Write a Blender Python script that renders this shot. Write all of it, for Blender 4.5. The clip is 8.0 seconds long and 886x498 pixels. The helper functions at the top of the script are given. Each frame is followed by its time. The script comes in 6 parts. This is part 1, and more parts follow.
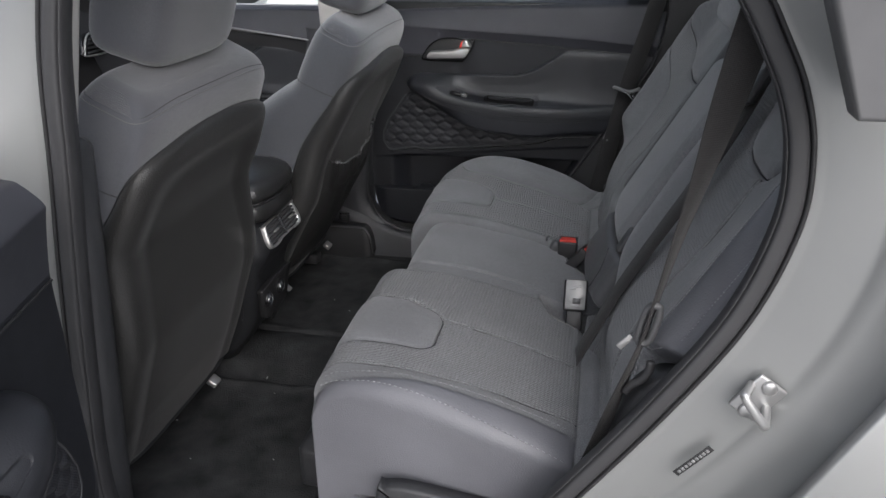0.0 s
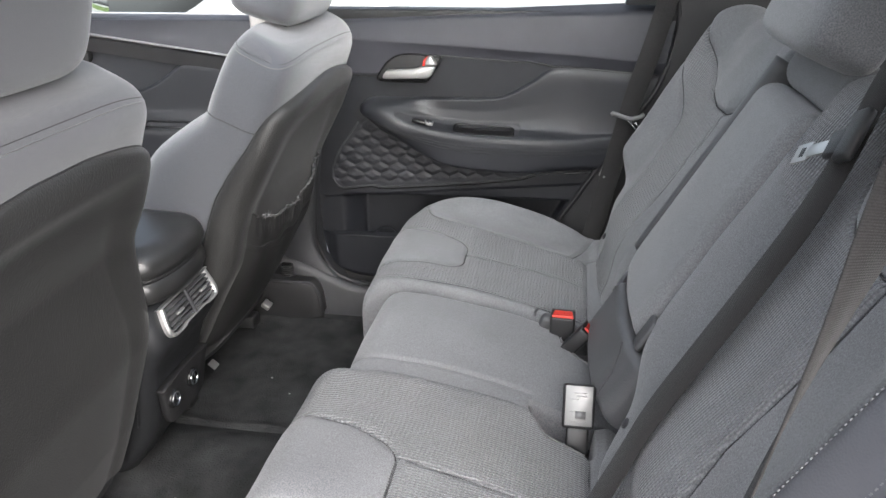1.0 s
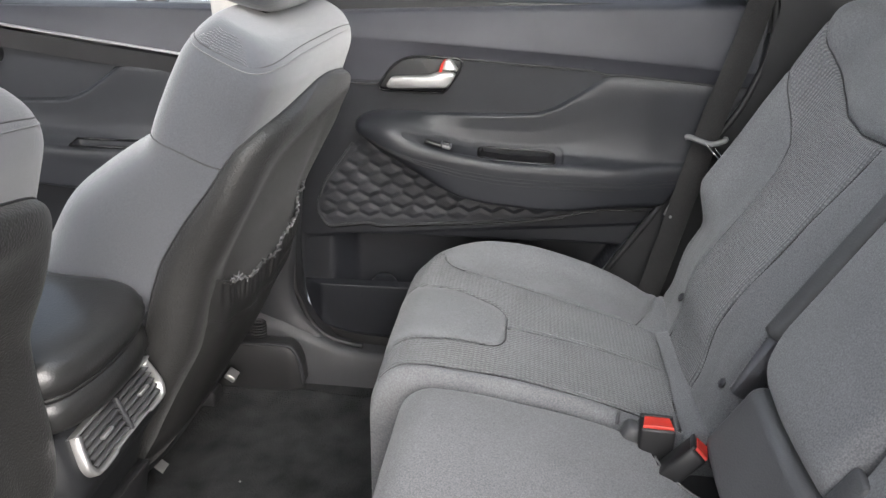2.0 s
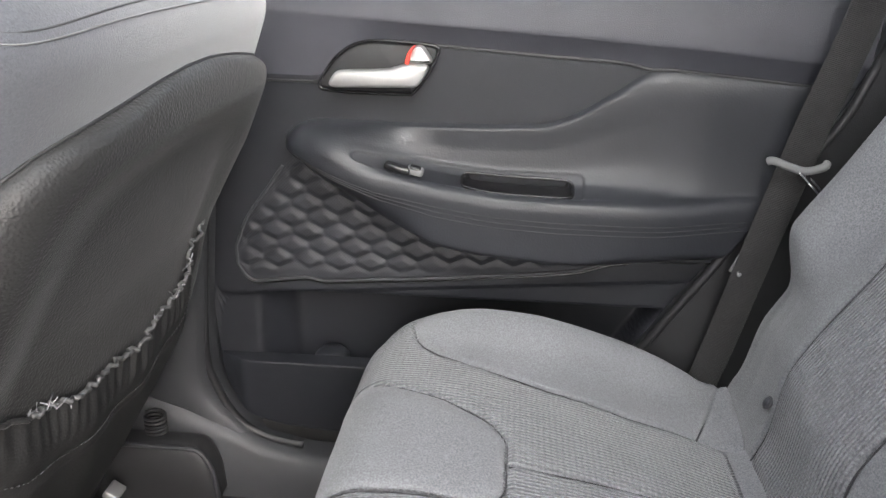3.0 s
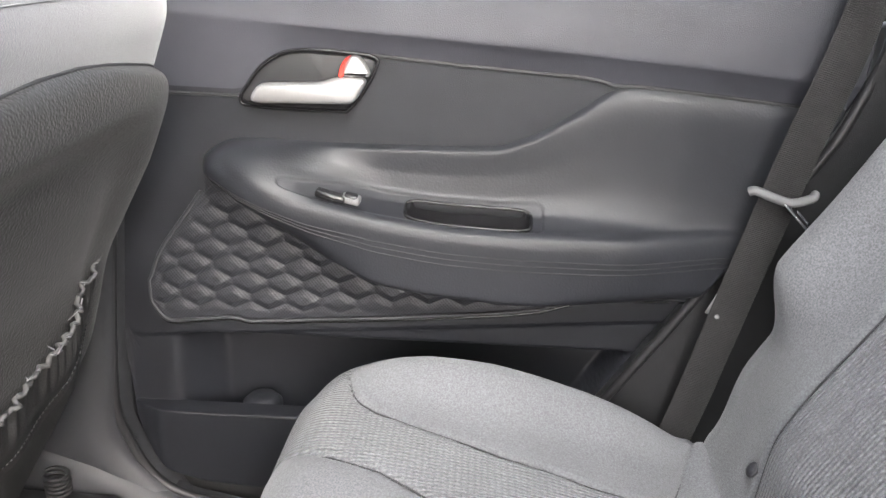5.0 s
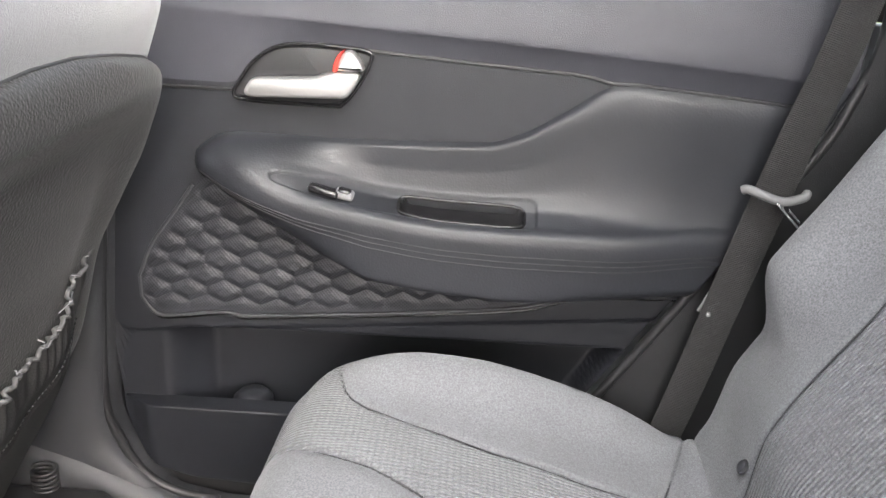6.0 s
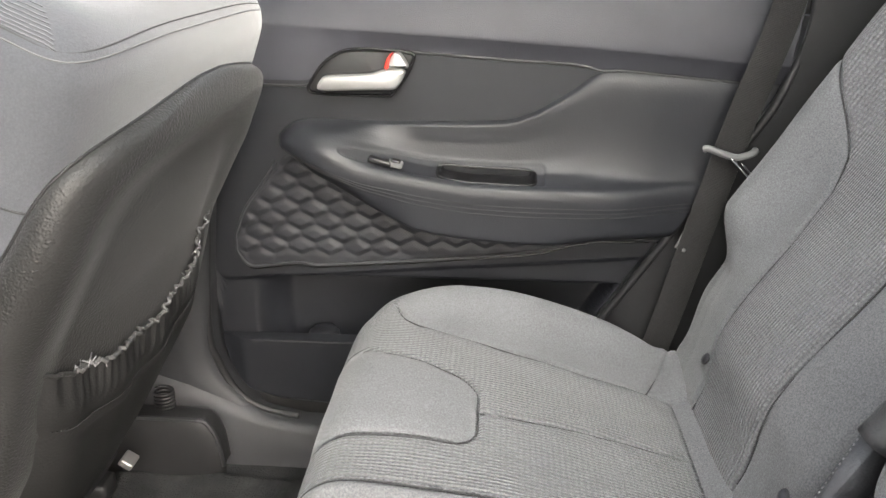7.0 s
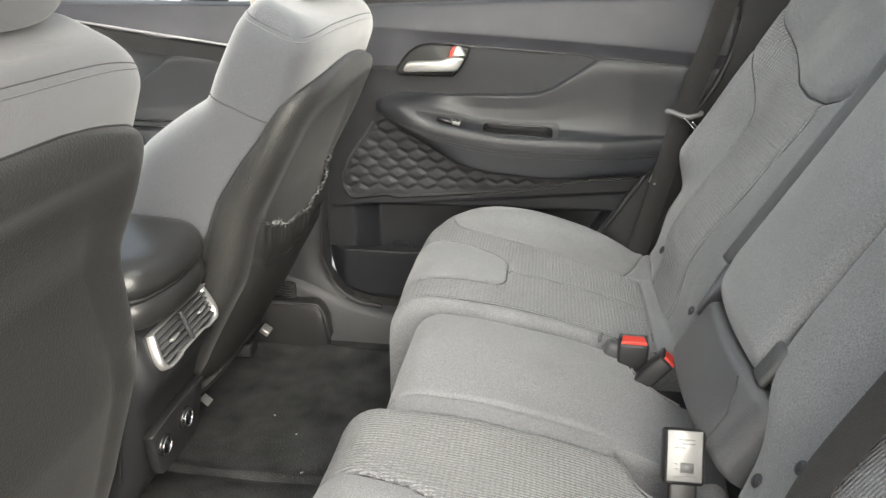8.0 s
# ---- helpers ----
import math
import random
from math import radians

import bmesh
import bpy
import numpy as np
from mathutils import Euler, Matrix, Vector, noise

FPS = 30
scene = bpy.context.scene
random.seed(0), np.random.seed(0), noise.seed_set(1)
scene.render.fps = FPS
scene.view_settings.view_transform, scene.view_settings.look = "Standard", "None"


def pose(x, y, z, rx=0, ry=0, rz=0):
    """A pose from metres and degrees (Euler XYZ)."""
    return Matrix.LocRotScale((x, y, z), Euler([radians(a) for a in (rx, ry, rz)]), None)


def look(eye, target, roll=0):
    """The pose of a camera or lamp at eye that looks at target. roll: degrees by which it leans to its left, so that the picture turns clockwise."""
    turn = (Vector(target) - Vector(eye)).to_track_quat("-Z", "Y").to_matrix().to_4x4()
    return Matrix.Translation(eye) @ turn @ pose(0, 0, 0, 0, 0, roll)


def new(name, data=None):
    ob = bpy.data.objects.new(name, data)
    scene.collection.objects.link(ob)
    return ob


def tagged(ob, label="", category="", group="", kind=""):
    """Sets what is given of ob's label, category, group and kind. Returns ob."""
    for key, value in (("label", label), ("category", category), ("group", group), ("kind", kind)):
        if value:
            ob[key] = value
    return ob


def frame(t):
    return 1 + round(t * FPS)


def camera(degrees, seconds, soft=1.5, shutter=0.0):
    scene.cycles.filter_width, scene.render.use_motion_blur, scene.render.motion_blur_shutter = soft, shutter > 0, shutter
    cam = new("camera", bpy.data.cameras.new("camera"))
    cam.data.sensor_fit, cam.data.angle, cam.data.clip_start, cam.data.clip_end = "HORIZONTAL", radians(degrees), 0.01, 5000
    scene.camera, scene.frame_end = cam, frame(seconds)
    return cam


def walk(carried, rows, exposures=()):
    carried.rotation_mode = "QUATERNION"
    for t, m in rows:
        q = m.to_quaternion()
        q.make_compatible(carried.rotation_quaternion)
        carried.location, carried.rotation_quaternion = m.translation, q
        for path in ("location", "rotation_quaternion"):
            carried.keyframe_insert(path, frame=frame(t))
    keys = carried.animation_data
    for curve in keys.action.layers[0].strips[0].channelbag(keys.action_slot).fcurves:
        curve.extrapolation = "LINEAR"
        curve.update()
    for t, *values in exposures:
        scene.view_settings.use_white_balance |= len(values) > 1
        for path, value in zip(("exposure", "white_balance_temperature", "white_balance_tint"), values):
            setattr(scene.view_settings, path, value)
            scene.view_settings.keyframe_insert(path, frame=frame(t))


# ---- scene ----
cam = camera(59.5, 8.0)
PATH = [
    (0, (0.547, -1.669, 1.108), (0.186, 0.126, 0.303), -0.5),
    (0.5, (0.535, -1.461, 1.083), (0.202, 0.338, 0.274), -0.7),
    (1, (0.492, -1.211, 1.058), (0.191, 0.603, 0.27), -0.5),
    (1.5, (0.384, -1.0, 1.026), (0.137, 0.828, 0.253), -0.2),
    (1.7, (0.34, -0.92, 1.006), (0.118, 0.91, 0.232), 0.3),
    (2.8, (0.272, -0.388, 0.903), (0.098, 1.45, 0.135), 1.5),
    (3, (0.27, -0.311, 0.875), (0.109, 1.535, 0.122), 1.4),
    (3.5, (0.284, -0.197, 0.846), (0.149, 1.657, 0.107), 1.4),
    (4, (0.288, -0.169, 0.86), (0.176, 1.686, 0.121), 1.6),
    (4.5, (0.29, -0.172, 0.864), (0.194, 1.686, 0.13), 1.9),
    (6, (0.283, -0.173, 0.859), (0.237, 1.686, 0.123), 3.2),
    (6.5, (0.291, -0.201, 0.859), (0.221, 1.657, 0.122), 2.5),
    (7, (0.291, -0.442, 0.901), (0.169, 1.407, 0.15), 0.7),
    (7.5, (0.3, -0.739, 0.92), (0.128, 1.111, 0.179), -0.0),
    (8, (0.338, -1.011, 0.943), (0.097, 0.836, 0.215), 0.3),
]
EXPOSURES = [(0, 0.22, 6150, 12), (0.5, 1.34, 6150, 12), (1, 1.56, 6300, 11), (1.7, 1.53, 6400, 11), (3, 1.86, 6400, 12), (3.5, 2.28, 6420, 13), (4, 2.38, 6480, 13),
             (6.5, 2.37, 6600, 13), (7, 2.06, 6800, 10), (7.5, 1.96, 6800, 8), (8, 1.91, 6850, 7)]
walk(cam, [(t, look(eye, target, roll)) for t, eye, target, roll in PATH], EXPOSURES)

# ---- light ----
world = bpy.data.worlds.new("sky")
scene.world = world
world.use_nodes = True
wn = world.node_tree.nodes
sky = wn.new("ShaderNodeTexSky")
sky.sky_type, sky.sun_disc = "NISHITA", False
sky.sun_elevation, sky.sun_rotation = radians(33), radians(159)
sky.air_density, sky.dust_density, sky.ozone_density = 0.8, 4.5, 0.5
wn["Background"].inputs["Strength"].default_value = 0.15
pale = wn.new("ShaderNodeHueSaturation")
pale.inputs["Saturation"].default_value = 0.45
world.node_tree.links.new(sky.outputs[0], pale.inputs["Color"])
world.node_tree.links.new(pale.outputs[0], wn["Background"].inputs["Color"])
sun = new("sun", bpy.data.lights.new("sun", "SUN"))
sun.data.energy, sun.data.angle, sun.data.color = 1.8, radians(100), (1.0, 0.985, 0.97)
sun.matrix_world = look((2.3, -6.0, 4.17), (0, 0, 0))


# ---- materials ----
def nodes_of(name):
    m = bpy.data.materials.new(name)
    m.use_nodes = True
    t = m.node_tree
    return m, t.nodes, t.links, t.nodes["Principled BSDF"]


def tinted(n, l, base, spread, scale, detail=4.0, coord=None):
    """Colour that varies by noise between base*(1-spread) and base*(1+spread)."""
    tex = n.new("ShaderNodeTexNoise")
    tex.inputs["Scale"].default_value, tex.inputs["Detail"].default_value = scale, detail
    if coord:
        l.new(coord, tex.inputs["Vector"])
    ramp = n.new("ShaderNodeValToRGB")
    ramp.color_ramp.elements[0].position, ramp.color_ramp.elements[1].position = 0.3, 0.7
    ramp.color_ramp.elements[0].color = (*[c * (1 - spread) for c in base], 1)
    ramp.color_ramp.elements[1].color = (*[c * (1 + spread) for c in base], 1)
    l.new(tex.outputs["Fac"], ramp.inputs["Fac"])
    return ramp.outputs["Color"]


def bumped(n, l, p, height, strength, distance, before=None):
    b = n.new("ShaderNodeBump")
    b.inputs["Strength"].default_value, b.inputs["Distance"].default_value = strength, distance
    l.new(height, b.inputs["Height"])
    if before:
        l.new(before, b.inputs["Normal"])
    l.new(b.outputs["Normal"], p.inputs["Normal"])
    return b.outputs["Normal"]


def plain(name, base, rough, metal=0.0, spread=0.12, scale=9.0, grain=0.0, grain_scale=900.0, coat=0.0):
    """Moulded plastic, rubber, metal, paint: slow tint, fine grain relief, uneven gloss."""
    m, n, l, p = nodes_of(name)
    tc = n.new("ShaderNodeTexCoord")
    l.new(tinted(n, l, base, spread, scale, 5.0, tc.outputs["Object"]), p.inputs["Base Color"])
    p.inputs["Metallic"].default_value = metal
    p.inputs["Coat Weight"].default_value = coat
    r = n.new("ShaderNodeTexNoise")
    r.inputs["Scale"].default_value, r.inputs["Detail"].default_value = 28.0, 4.0
    l.new(tc.outputs["Object"], r.inputs["Vector"])
    mr = n.new("ShaderNodeMapRange")
    mr.inputs["To Min"].default_value, mr.inputs["To Max"].default_value = max(0.02, rough - 0.08), min(1, rough + 0.08)
    l.new(r.outputs["Fac"], mr.inputs["Value"])
    l.new(mr.outputs[0], p.inputs["Roughness"])
    if grain:
        v = n.new("ShaderNodeTexVoronoi")
        v.inputs["Scale"].default_value = grain_scale
        l.new(tc.outputs["Object"], v.inputs["Vector"])
        bumped(n, l, p, v.outputs["Distance"], grain, 0.0006)
    return m


def cloth(name, base, rib=0.0, pitch=0.0052, spread=0.11, sheen=0.25):
    """Woven upholstery. rib: strength of the corded weave, which runs by the UV in metres."""
    m, n, l, p = nodes_of(name)
    uv = n.new("ShaderNodeUVMap")
    tc = n.new("ShaderNodeTexCoord")
    fleck = n.new("ShaderNodeTexNoise")
    fleck.inputs["Scale"].default_value, fleck.inputs["Detail"].default_value = 520.0, 3.0
    l.new(tc.outputs["Object"], fleck.inputs["Vector"])
    slow = tinted(n, l, base, spread * 0.5, 7.0, 5.0, tc.outputs["Object"])
    ramp = n.new("ShaderNodeValToRGB")
    ramp.color_ramp.elements[0].position, ramp.color_ramp.elements[1].position = 0.35, 0.68
    ramp.color_ramp.elements[0].color, ramp.color_ramp.elements[1].color = (1 - spread * 1.6,) * 3 + (1,), (1 + spread * 1.6,) * 3 + (1,)
    l.new(fleck.outputs["Fac"], ramp.inputs["Fac"])
    mix = n.new("ShaderNodeMix")
    mix.data_type, mix.blend_type = "RGBA", "MULTIPLY"
    mix.inputs["Factor"].default_value = 1.0
    l.new(slow, mix.inputs["A"])
    l.new(ramp.outputs["Color"], mix.inputs["B"])
    l.new(mix.outputs["Result"], p.inputs["Base Color"])
    p.inputs["Roughness"].default_value = 0.92
    p.inputs["Specular IOR Level"].default_value = 0.2
    p.inputs["Sheen Weight"].default_value = sheen
    p.inputs["Sheen Roughness"].default_value = 0.5
    weave = n.new("ShaderNodeTexNoise")
    weave.inputs["Scale"].default_value, weave.inputs["Detail"].default_value = 700.0, 3.0
    l.new(tc.outputs["Object"], weave.inputs["Vector"])
    first = bumped(n, l, p, weave.outputs["Fac"], 0.5, 0.0008)
    if rib:
        def wave(axis, length):
            w = n.new("ShaderNodeTexWave")
            w.wave_type, w.bands_direction = "BANDS", axis
            w.inputs["Scale"].default_value = 1 / length / 3.1831
            w.inputs["Distortion"].default_value = 0.6
            w.inputs["Detail"].default_value = 1.0
            l.new(uv.outputs["UV"], w.inputs["Vector"])
            return w.outputs["Fac"]
        mul = n.new("ShaderNodeMath")
        mul.operation = "MULTIPLY"
        l.new(wave("Y", pitch), mul.inputs[0])
        add = n.new("ShaderNodeMath")
        add.operation, add.inputs[1].default_value = "MULTIPLY_ADD", 0.55
        l.new(wave("X", pitch * 1.3), add.inputs[0])
        add.inputs[2].default_value = 0.45
        l.new(add.outputs[0], mul.inputs[1])
        bumped(n, l, p, mul.outputs[0], rib, 0.0022, first)
        dark = n.new("ShaderNodeMix")
        dark.data_type, dark.blend_type = "RGBA", "MULTIPLY"
        dark.inputs["Factor"].default_value = 0.6
        l.new(mix.outputs["Result"], dark.inputs["A"])
        thread = n.new("ShaderNodeValToRGB")
        thread.color_ramp.elements[0].color, thread.color_ramp.elements[1].color = (0.55, 0.55, 0.55, 1), (1.2, 1.2, 1.2, 1)
        l.new(mul.outputs[0], thread.inputs["Fac"])
        l.new(thread.outputs["Color"], dark.inputs["B"])
        l.new(dark.outputs["Result"], p.inputs["Base Color"])
    return m


def hide(name, base, rough=0.42, grain=0.5, gloss=0.45, sheen=0.0):
    """Leather-like vinyl: pebbled relief, soft gloss."""
    m, n, l, p = nodes_of(name)
    tc = n.new("ShaderNodeTexCoord")
    l.new(tinted(n, l, base, 0.14, 6.0, 6.0, tc.outputs["Object"]), p.inputs["Base Color"])
    p.inputs["Roughness"].default_value = rough
    p.inputs["Specular IOR Level"].default_value = gloss
    p.inputs["Sheen Weight"].default_value, p.inputs["Sheen Roughness"].default_value = sheen, 0.4
    v = n.new("ShaderNodeTexVoronoi")
    v.feature = "SMOOTH_F1"
    v.inputs["Scale"].default_value = 420.0
    l.new(tc.outputs["Object"], v.inputs["Vector"])
    first = bumped(n, l, p, v.outputs["Distance"], grain, 0.0009)
    w = n.new("ShaderNodeTexNoise")
    w.inputs["Scale"].default_value, w.inputs["Detail"].default_value = 24.0, 6.0
    l.new(tc.outputs["Object"], w.inputs["Vector"])
    bumped(n, l, p, w.outputs["Fac"], 0.05, 0.003, first)
    return m


def perforated(name, base):
    """Speaker cloth moulded in plastic with fine round holes, by the UV in metres."""
    m, n, l, p = nodes_of(name)
    uv = n.new("ShaderNodeUVMap")
    v = n.new("ShaderNodeTexVoronoi")
    v.voronoi_dimensions, v.inputs["Scale"].default_value, v.inputs["Randomness"].default_value = "2D", 300.0, 0.0
    turn = n.new("ShaderNodeMapping")
    turn.inputs["Rotation"].default_value = (0, 0, radians(45))
    l.new(uv.outputs["UV"], turn.inputs["Vector"])
    l.new(turn.outputs[0], v.inputs["Vector"])
    ramp = n.new("ShaderNodeValToRGB")
    ramp.color_ramp.elements[0].position, ramp.color_ramp.elements[1].position = 0.26, 0.38
    ramp.color_ramp.elements[0].color, ramp.color_ramp.elements[1].color = (0.006, 0.006, 0.006, 1), (*base, 1)
    l.new(v.outputs["Distance"], ramp.inputs["Fac"])
    l.new(ramp.outputs["Color"], p.inputs["Base Color"])
    p.inputs["Roughness"].default_value = 0.52
    bumped(n, l, p, v.outputs["Distance"], 0.5, 0.0012)
    return m


def carpet_material(name, base):
    m, n, l, p = nodes_of(name)
    tc = n.new("ShaderNodeTexCoord")
    l.new(tinted(n, l, base, 0.45, 13.0, 8.0, tc.outputs["Object"]), p.inputs["Base Color"])
    p.inputs["Roughness"].default_value = 1.0
    p.inputs["Specular IOR Level"].default_value = 0.1
    w = n.new("ShaderNodeTexNoise")
    w.inputs["Scale"].default_value, w.inputs["Detail"].default_value = 260.0, 5.0
    l.new(tc.outputs["Object"], w.inputs["Vector"])
    bumped(n, l, p, w.outputs["Fac"], 0.9, 0.004)
    return m


def glass_material(name, tint, rough=0.02):
    m, n, l, p = nodes_of(name)
    p.inputs["Base Color"].default_value = (*tint, 1)
    p.inputs["Transmission Weight"].default_value = 1.0
    p.inputs["Roughness"].default_value = rough
    p.inputs["IOR"].default_value = 1.05
    return m


CLOTH = cloth("seat_cloth", (0.160, 0.163, 0.171), spread=0.17)
RIBBED = cloth("ribbed_seat_cloth", (0.188, 0.191, 0.199), 1.0, spread=0.17)
FRONT_CLOTH = cloth("front_seat_cloth", (0.082, 0.085, 0.095), spread=0.06, sheen=0.50)
LEATHER = hide("seat_vinyl", (0.142, 0.144, 0.158))
GREY = plain("grey_plastic", (0.15, 0.15, 0.152), 0.4)
ELASTIC = plain("frayed_elastic", (0.10, 0.10, 0.10), 0.6)
VINYL = hide("door_vinyl", (0.0185, 0.0197, 0.0235), 0.45, 0.18, 0.5)
LID = hide("lid_vinyl", (0.020, 0.020, 0.020), 0.30, 0.25, 0.8)
CONSOLE = plain("console_plastic", (0.018, 0.0188, 0.0205), 0.42, grain=0.35)
SHELL = hide("seat_shell_vinyl", (0.0225, 0.0223, 0.0218), 0.46, 0.8, 0.5, 0.09)
PANEL = hide("seat_panel_vinyl", (0.025, 0.0247, 0.0243), 0.50, 0.35, 0.4)
PLASTIC = plain("black_grained_plastic", (0.036, 0.037, 0.040), 0.48, grain=0.35)
UPPER = plain("soft_upper_plastic", (0.037, 0.038, 0.046), 0.56, grain=0.4)
LINING = plain("dark_door_lining", (0.012, 0.0130, 0.0165), 0.5, grain=0.35)
DARK = plain("dark_plastic", (0.02, 0.02, 0.021), 0.5, grain=0.3)
GLOSS = plain("gloss_black", (0.012, 0.012, 0.013), 0.16)
RUBBER = plain("rubber_seal", (0.040, 0.040, 0.042), 0.55)
SEAL = plain("black_rubber_seal", (0.016, 0.016, 0.017), 0.45)
BLOCK = hide("end_block_vinyl", (0.082, 0.083, 0.087), 0.38, 0.4, 0.6)
EDGE = hide("dark_edge_vinyl", (0.070, 0.071, 0.074), 0.5)
SILVER = plain("satin_silver", (0.46, 0.46, 0.455), 0.36, 0.75, 0.04)
CHROME = plain("bright_chrome", (0.72, 0.73, 0.74), 0.14, 1.0, 0.03)
PAINT = plain("silver_car_paint", (0.29, 0.295, 0.29), 0.36, 0.4, 0.05, 4.0, coat=0.5)
RED = plain("red_button", (0.62, 0.045, 0.03), 0.4)
WEB = cloth("belt_webbing", (0.032, 0.031, 0.031), 0.3, 0.0022, 0.12, 0.10)
CARPET = carpet_material("black_carpet", (0.036, 0.037, 0.038))
SEAM = plain("sunk_seam", (0.05, 0.05, 0.052), 0.9)
THREAD = plain("pale_thread", (0.30, 0.30, 0.31), 0.8)
PAPER = plain("printed_paper_label", (0.21, 0.21, 0.21), 0.5)
LABEL = plain("white_paper_label", (0.23, 0.23, 0.228), 0.16)
BEIGE = plain("pale_pillar_plastic", (0.50, 0.49, 0.47), 0.6, grain=0.2)
HEADLINER = cloth("pale_headliner", (0.50, 0.495, 0.48))
GRILLE = perforated("perforated_speaker_cloth", (0.028, 0.0295, 0.036))
TINTED = plain("tinted_quarter_glass", (0.10, 0.105, 0.115), 0.08)
MIRROR = plain("mirror_glass", (0.85, 0.86, 0.86), 0.03, 1.0, 0.0)
GLASS = glass_material("window_glass", (0.86, 0.90, 0.89))
WHITE_PAINT = plain("white_car_paint", (0.75, 0.75, 0.74), 0.3, coat=0.5, spread=0.04)
TYRE = plain("tyre_rubber", (0.03, 0.03, 0.03), 0.8)
ASPHALT = plain("pale_concrete_road", (0.40, 0.40, 0.39), 0.95, spread=0.2, scale=1.2)
GRASS = plain("grass", (0.11, 0.17, 0.035), 1.0, spread=0.4, scale=2.0)


# ---- mesh tools ----
def part(name, shape, material, parent=None, label="", smooth=True):
    """Links points and faces (with UV in metres, where given) as one mesh object."""
    v, f, *rest = shape
    me = bpy.data.meshes.new(name)
    me.from_pydata([tuple(map(float, p)) for p in v], [], [tuple(map(int, q)) for q in f])
    if rest and rest[0] is not None:
        lay = me.uv_layers.new(name="UVMap")
        loops = np.empty(len(me.loops), dtype=np.int32)
        me.loops.foreach_get("vertex_index", loops)
        lay.data.foreach_set("uv", np.asarray(rest[0], dtype=np.float32)[loops].ravel())
    me.polygons.foreach_set("use_smooth", [smooth] * len(me.polygons))
    me.materials.append(material)
    ob = new(name, me)
    if parent:
        ob.parent = parent
    if label:
        ob["label"] = label
    return ob


def thing(name, label, category, group="", kind="", at=(0, 0, 0)):
    ob = new(name)
    ob.location = at
    ob.empty_display_size = 0.05
    return tagged(ob, label, category, group, kind)


def sheet(p, uv=None, flip=False, mask=None):
    """Faces for a grid of points (nu, nv, 3); mask (nu-1, nv-1) picks cells."""
    nu, nv = p.shape[:2]
    i = np.arange(nu * nv).reshape(nu, nv)
    q = np.stack([i[:-1, :-1], i[1:, :-1], i[1:, 1:], i[:-1, 1:]], -1)
    q = q[mask] if mask is not None else q.reshape(-1, 4)
    if flip:
        q = q[:, ::-1]
    v = p.reshape(-1, 3)
    u = uv.reshape(-1, 2) if uv is not None else None
    if mask is not None:
        used, inv = np.unique(q, return_inverse=True)
        v, q = v[used], inv.reshape(q.shape)
        u = u[used] if u is not None else None
    return v, q, u


def joined(*shapes):
    v, f, n = [], [], 0
    for s in shapes:
        v += [tuple(p) for p in s[0]]
        f += [tuple(int(k) + n for k in q) for q in s[1]]
        n += len(s[0])
    return v, f


def tube(points, r, n=8, closed=False):
    """A round cord along points."""
    p = np.asarray(points, float)
    t = np.roll(p, -1, 0) - np.roll(p, 1, 0) if closed else np.gradient(p, axis=0)
    t /= np.linalg.norm(t, axis=1)[:, None] + 1e-9
    up = np.array([0.13, 0.31, 0.94])
    a = np.cross(t, up)
    a /= np.linalg.norm(a, axis=1)[:, None] + 1e-9
    b = np.cross(t, a)
    ang = np.linspace(0, 2 * np.pi, n, endpoint=False)
    ring = p[:, None] + r * (np.cos(ang)[None, :, None] * a[:, None] + np.sin(ang)[None, :, None] * b[:, None])
    m = len(p)
    i = np.arange(m * n).reshape(m, n)
    rows = range(m) if closed else range(m - 1)
    f = [(i[k, j], i[k, (j + 1) % n], i[(k + 1) % m, (j + 1) % n], i[(k + 1) % m, j]) for k in rows for j in range(n)]
    if not closed:
        f += [tuple(i[0, ::-1]), tuple(i[-1])]
    return ring.reshape(-1, 3), f


def loft(rings, caps=True, closed=True):
    """Skins closed loops (k, n, 3) one to the next."""
    p = np.asarray(rings, float)
    m, n = p.shape[:2]
    i = np.arange(m * n).reshape(m, n)
    last = n if closed else n - 1
    f = [(i[k, j], i[k, (j + 1) % n], i[k + 1, (j + 1) % n], i[k + 1, j]) for k in range(m - 1) for j in range(last)]
    if caps:
        f += [tuple(i[0, ::-1]), tuple(i[-1])]
    return p.reshape(-1, 3), f


def rbox(c, s, r=0.004, m=None, seg=2):
    """A box of size s at c with bevelled edges, turned by m."""
    bm = bmesh.new()
    bmesh.ops.create_cube(bm, size=1)
    bmesh.ops.scale(bm, vec=s, verts=bm.verts)
    if r:
        bmesh.ops.bevel(bm, geom=bm.edges[:], offset=min(r, min(s) * 0.49), segments=seg, affect="EDGES", profile=0.5)
    turn = Matrix.Translation(c) @ (m.to_4x4() if m else Matrix())
    v = [tuple(turn @ w.co) for w in bm.verts]
    bm.verts.index_update()
    f = [tuple(w.index for w in q.verts) for q in bm.faces]
    bm.free()
    return v, f


def disc(c, axis, r, h, n=20, bevel=0.0):
    """A short cylinder with a softened rim, along axis."""
    rings = []
    w = Vector(axis).normalized()
    a = w.orthogonal().normalized()
    b = w.cross(a)
    for rr, d in ((r, 0), (r, h - bevel), (r - bevel, h)):
        rings.append([Vector(c) + w * d + rr * (math.cos(t) * a + math.sin(t) * b) for t in np.linspace(0, 2 * math.pi, n, endpoint=False)])
    return loft([[tuple(q) for q in ring] for ring in rings])


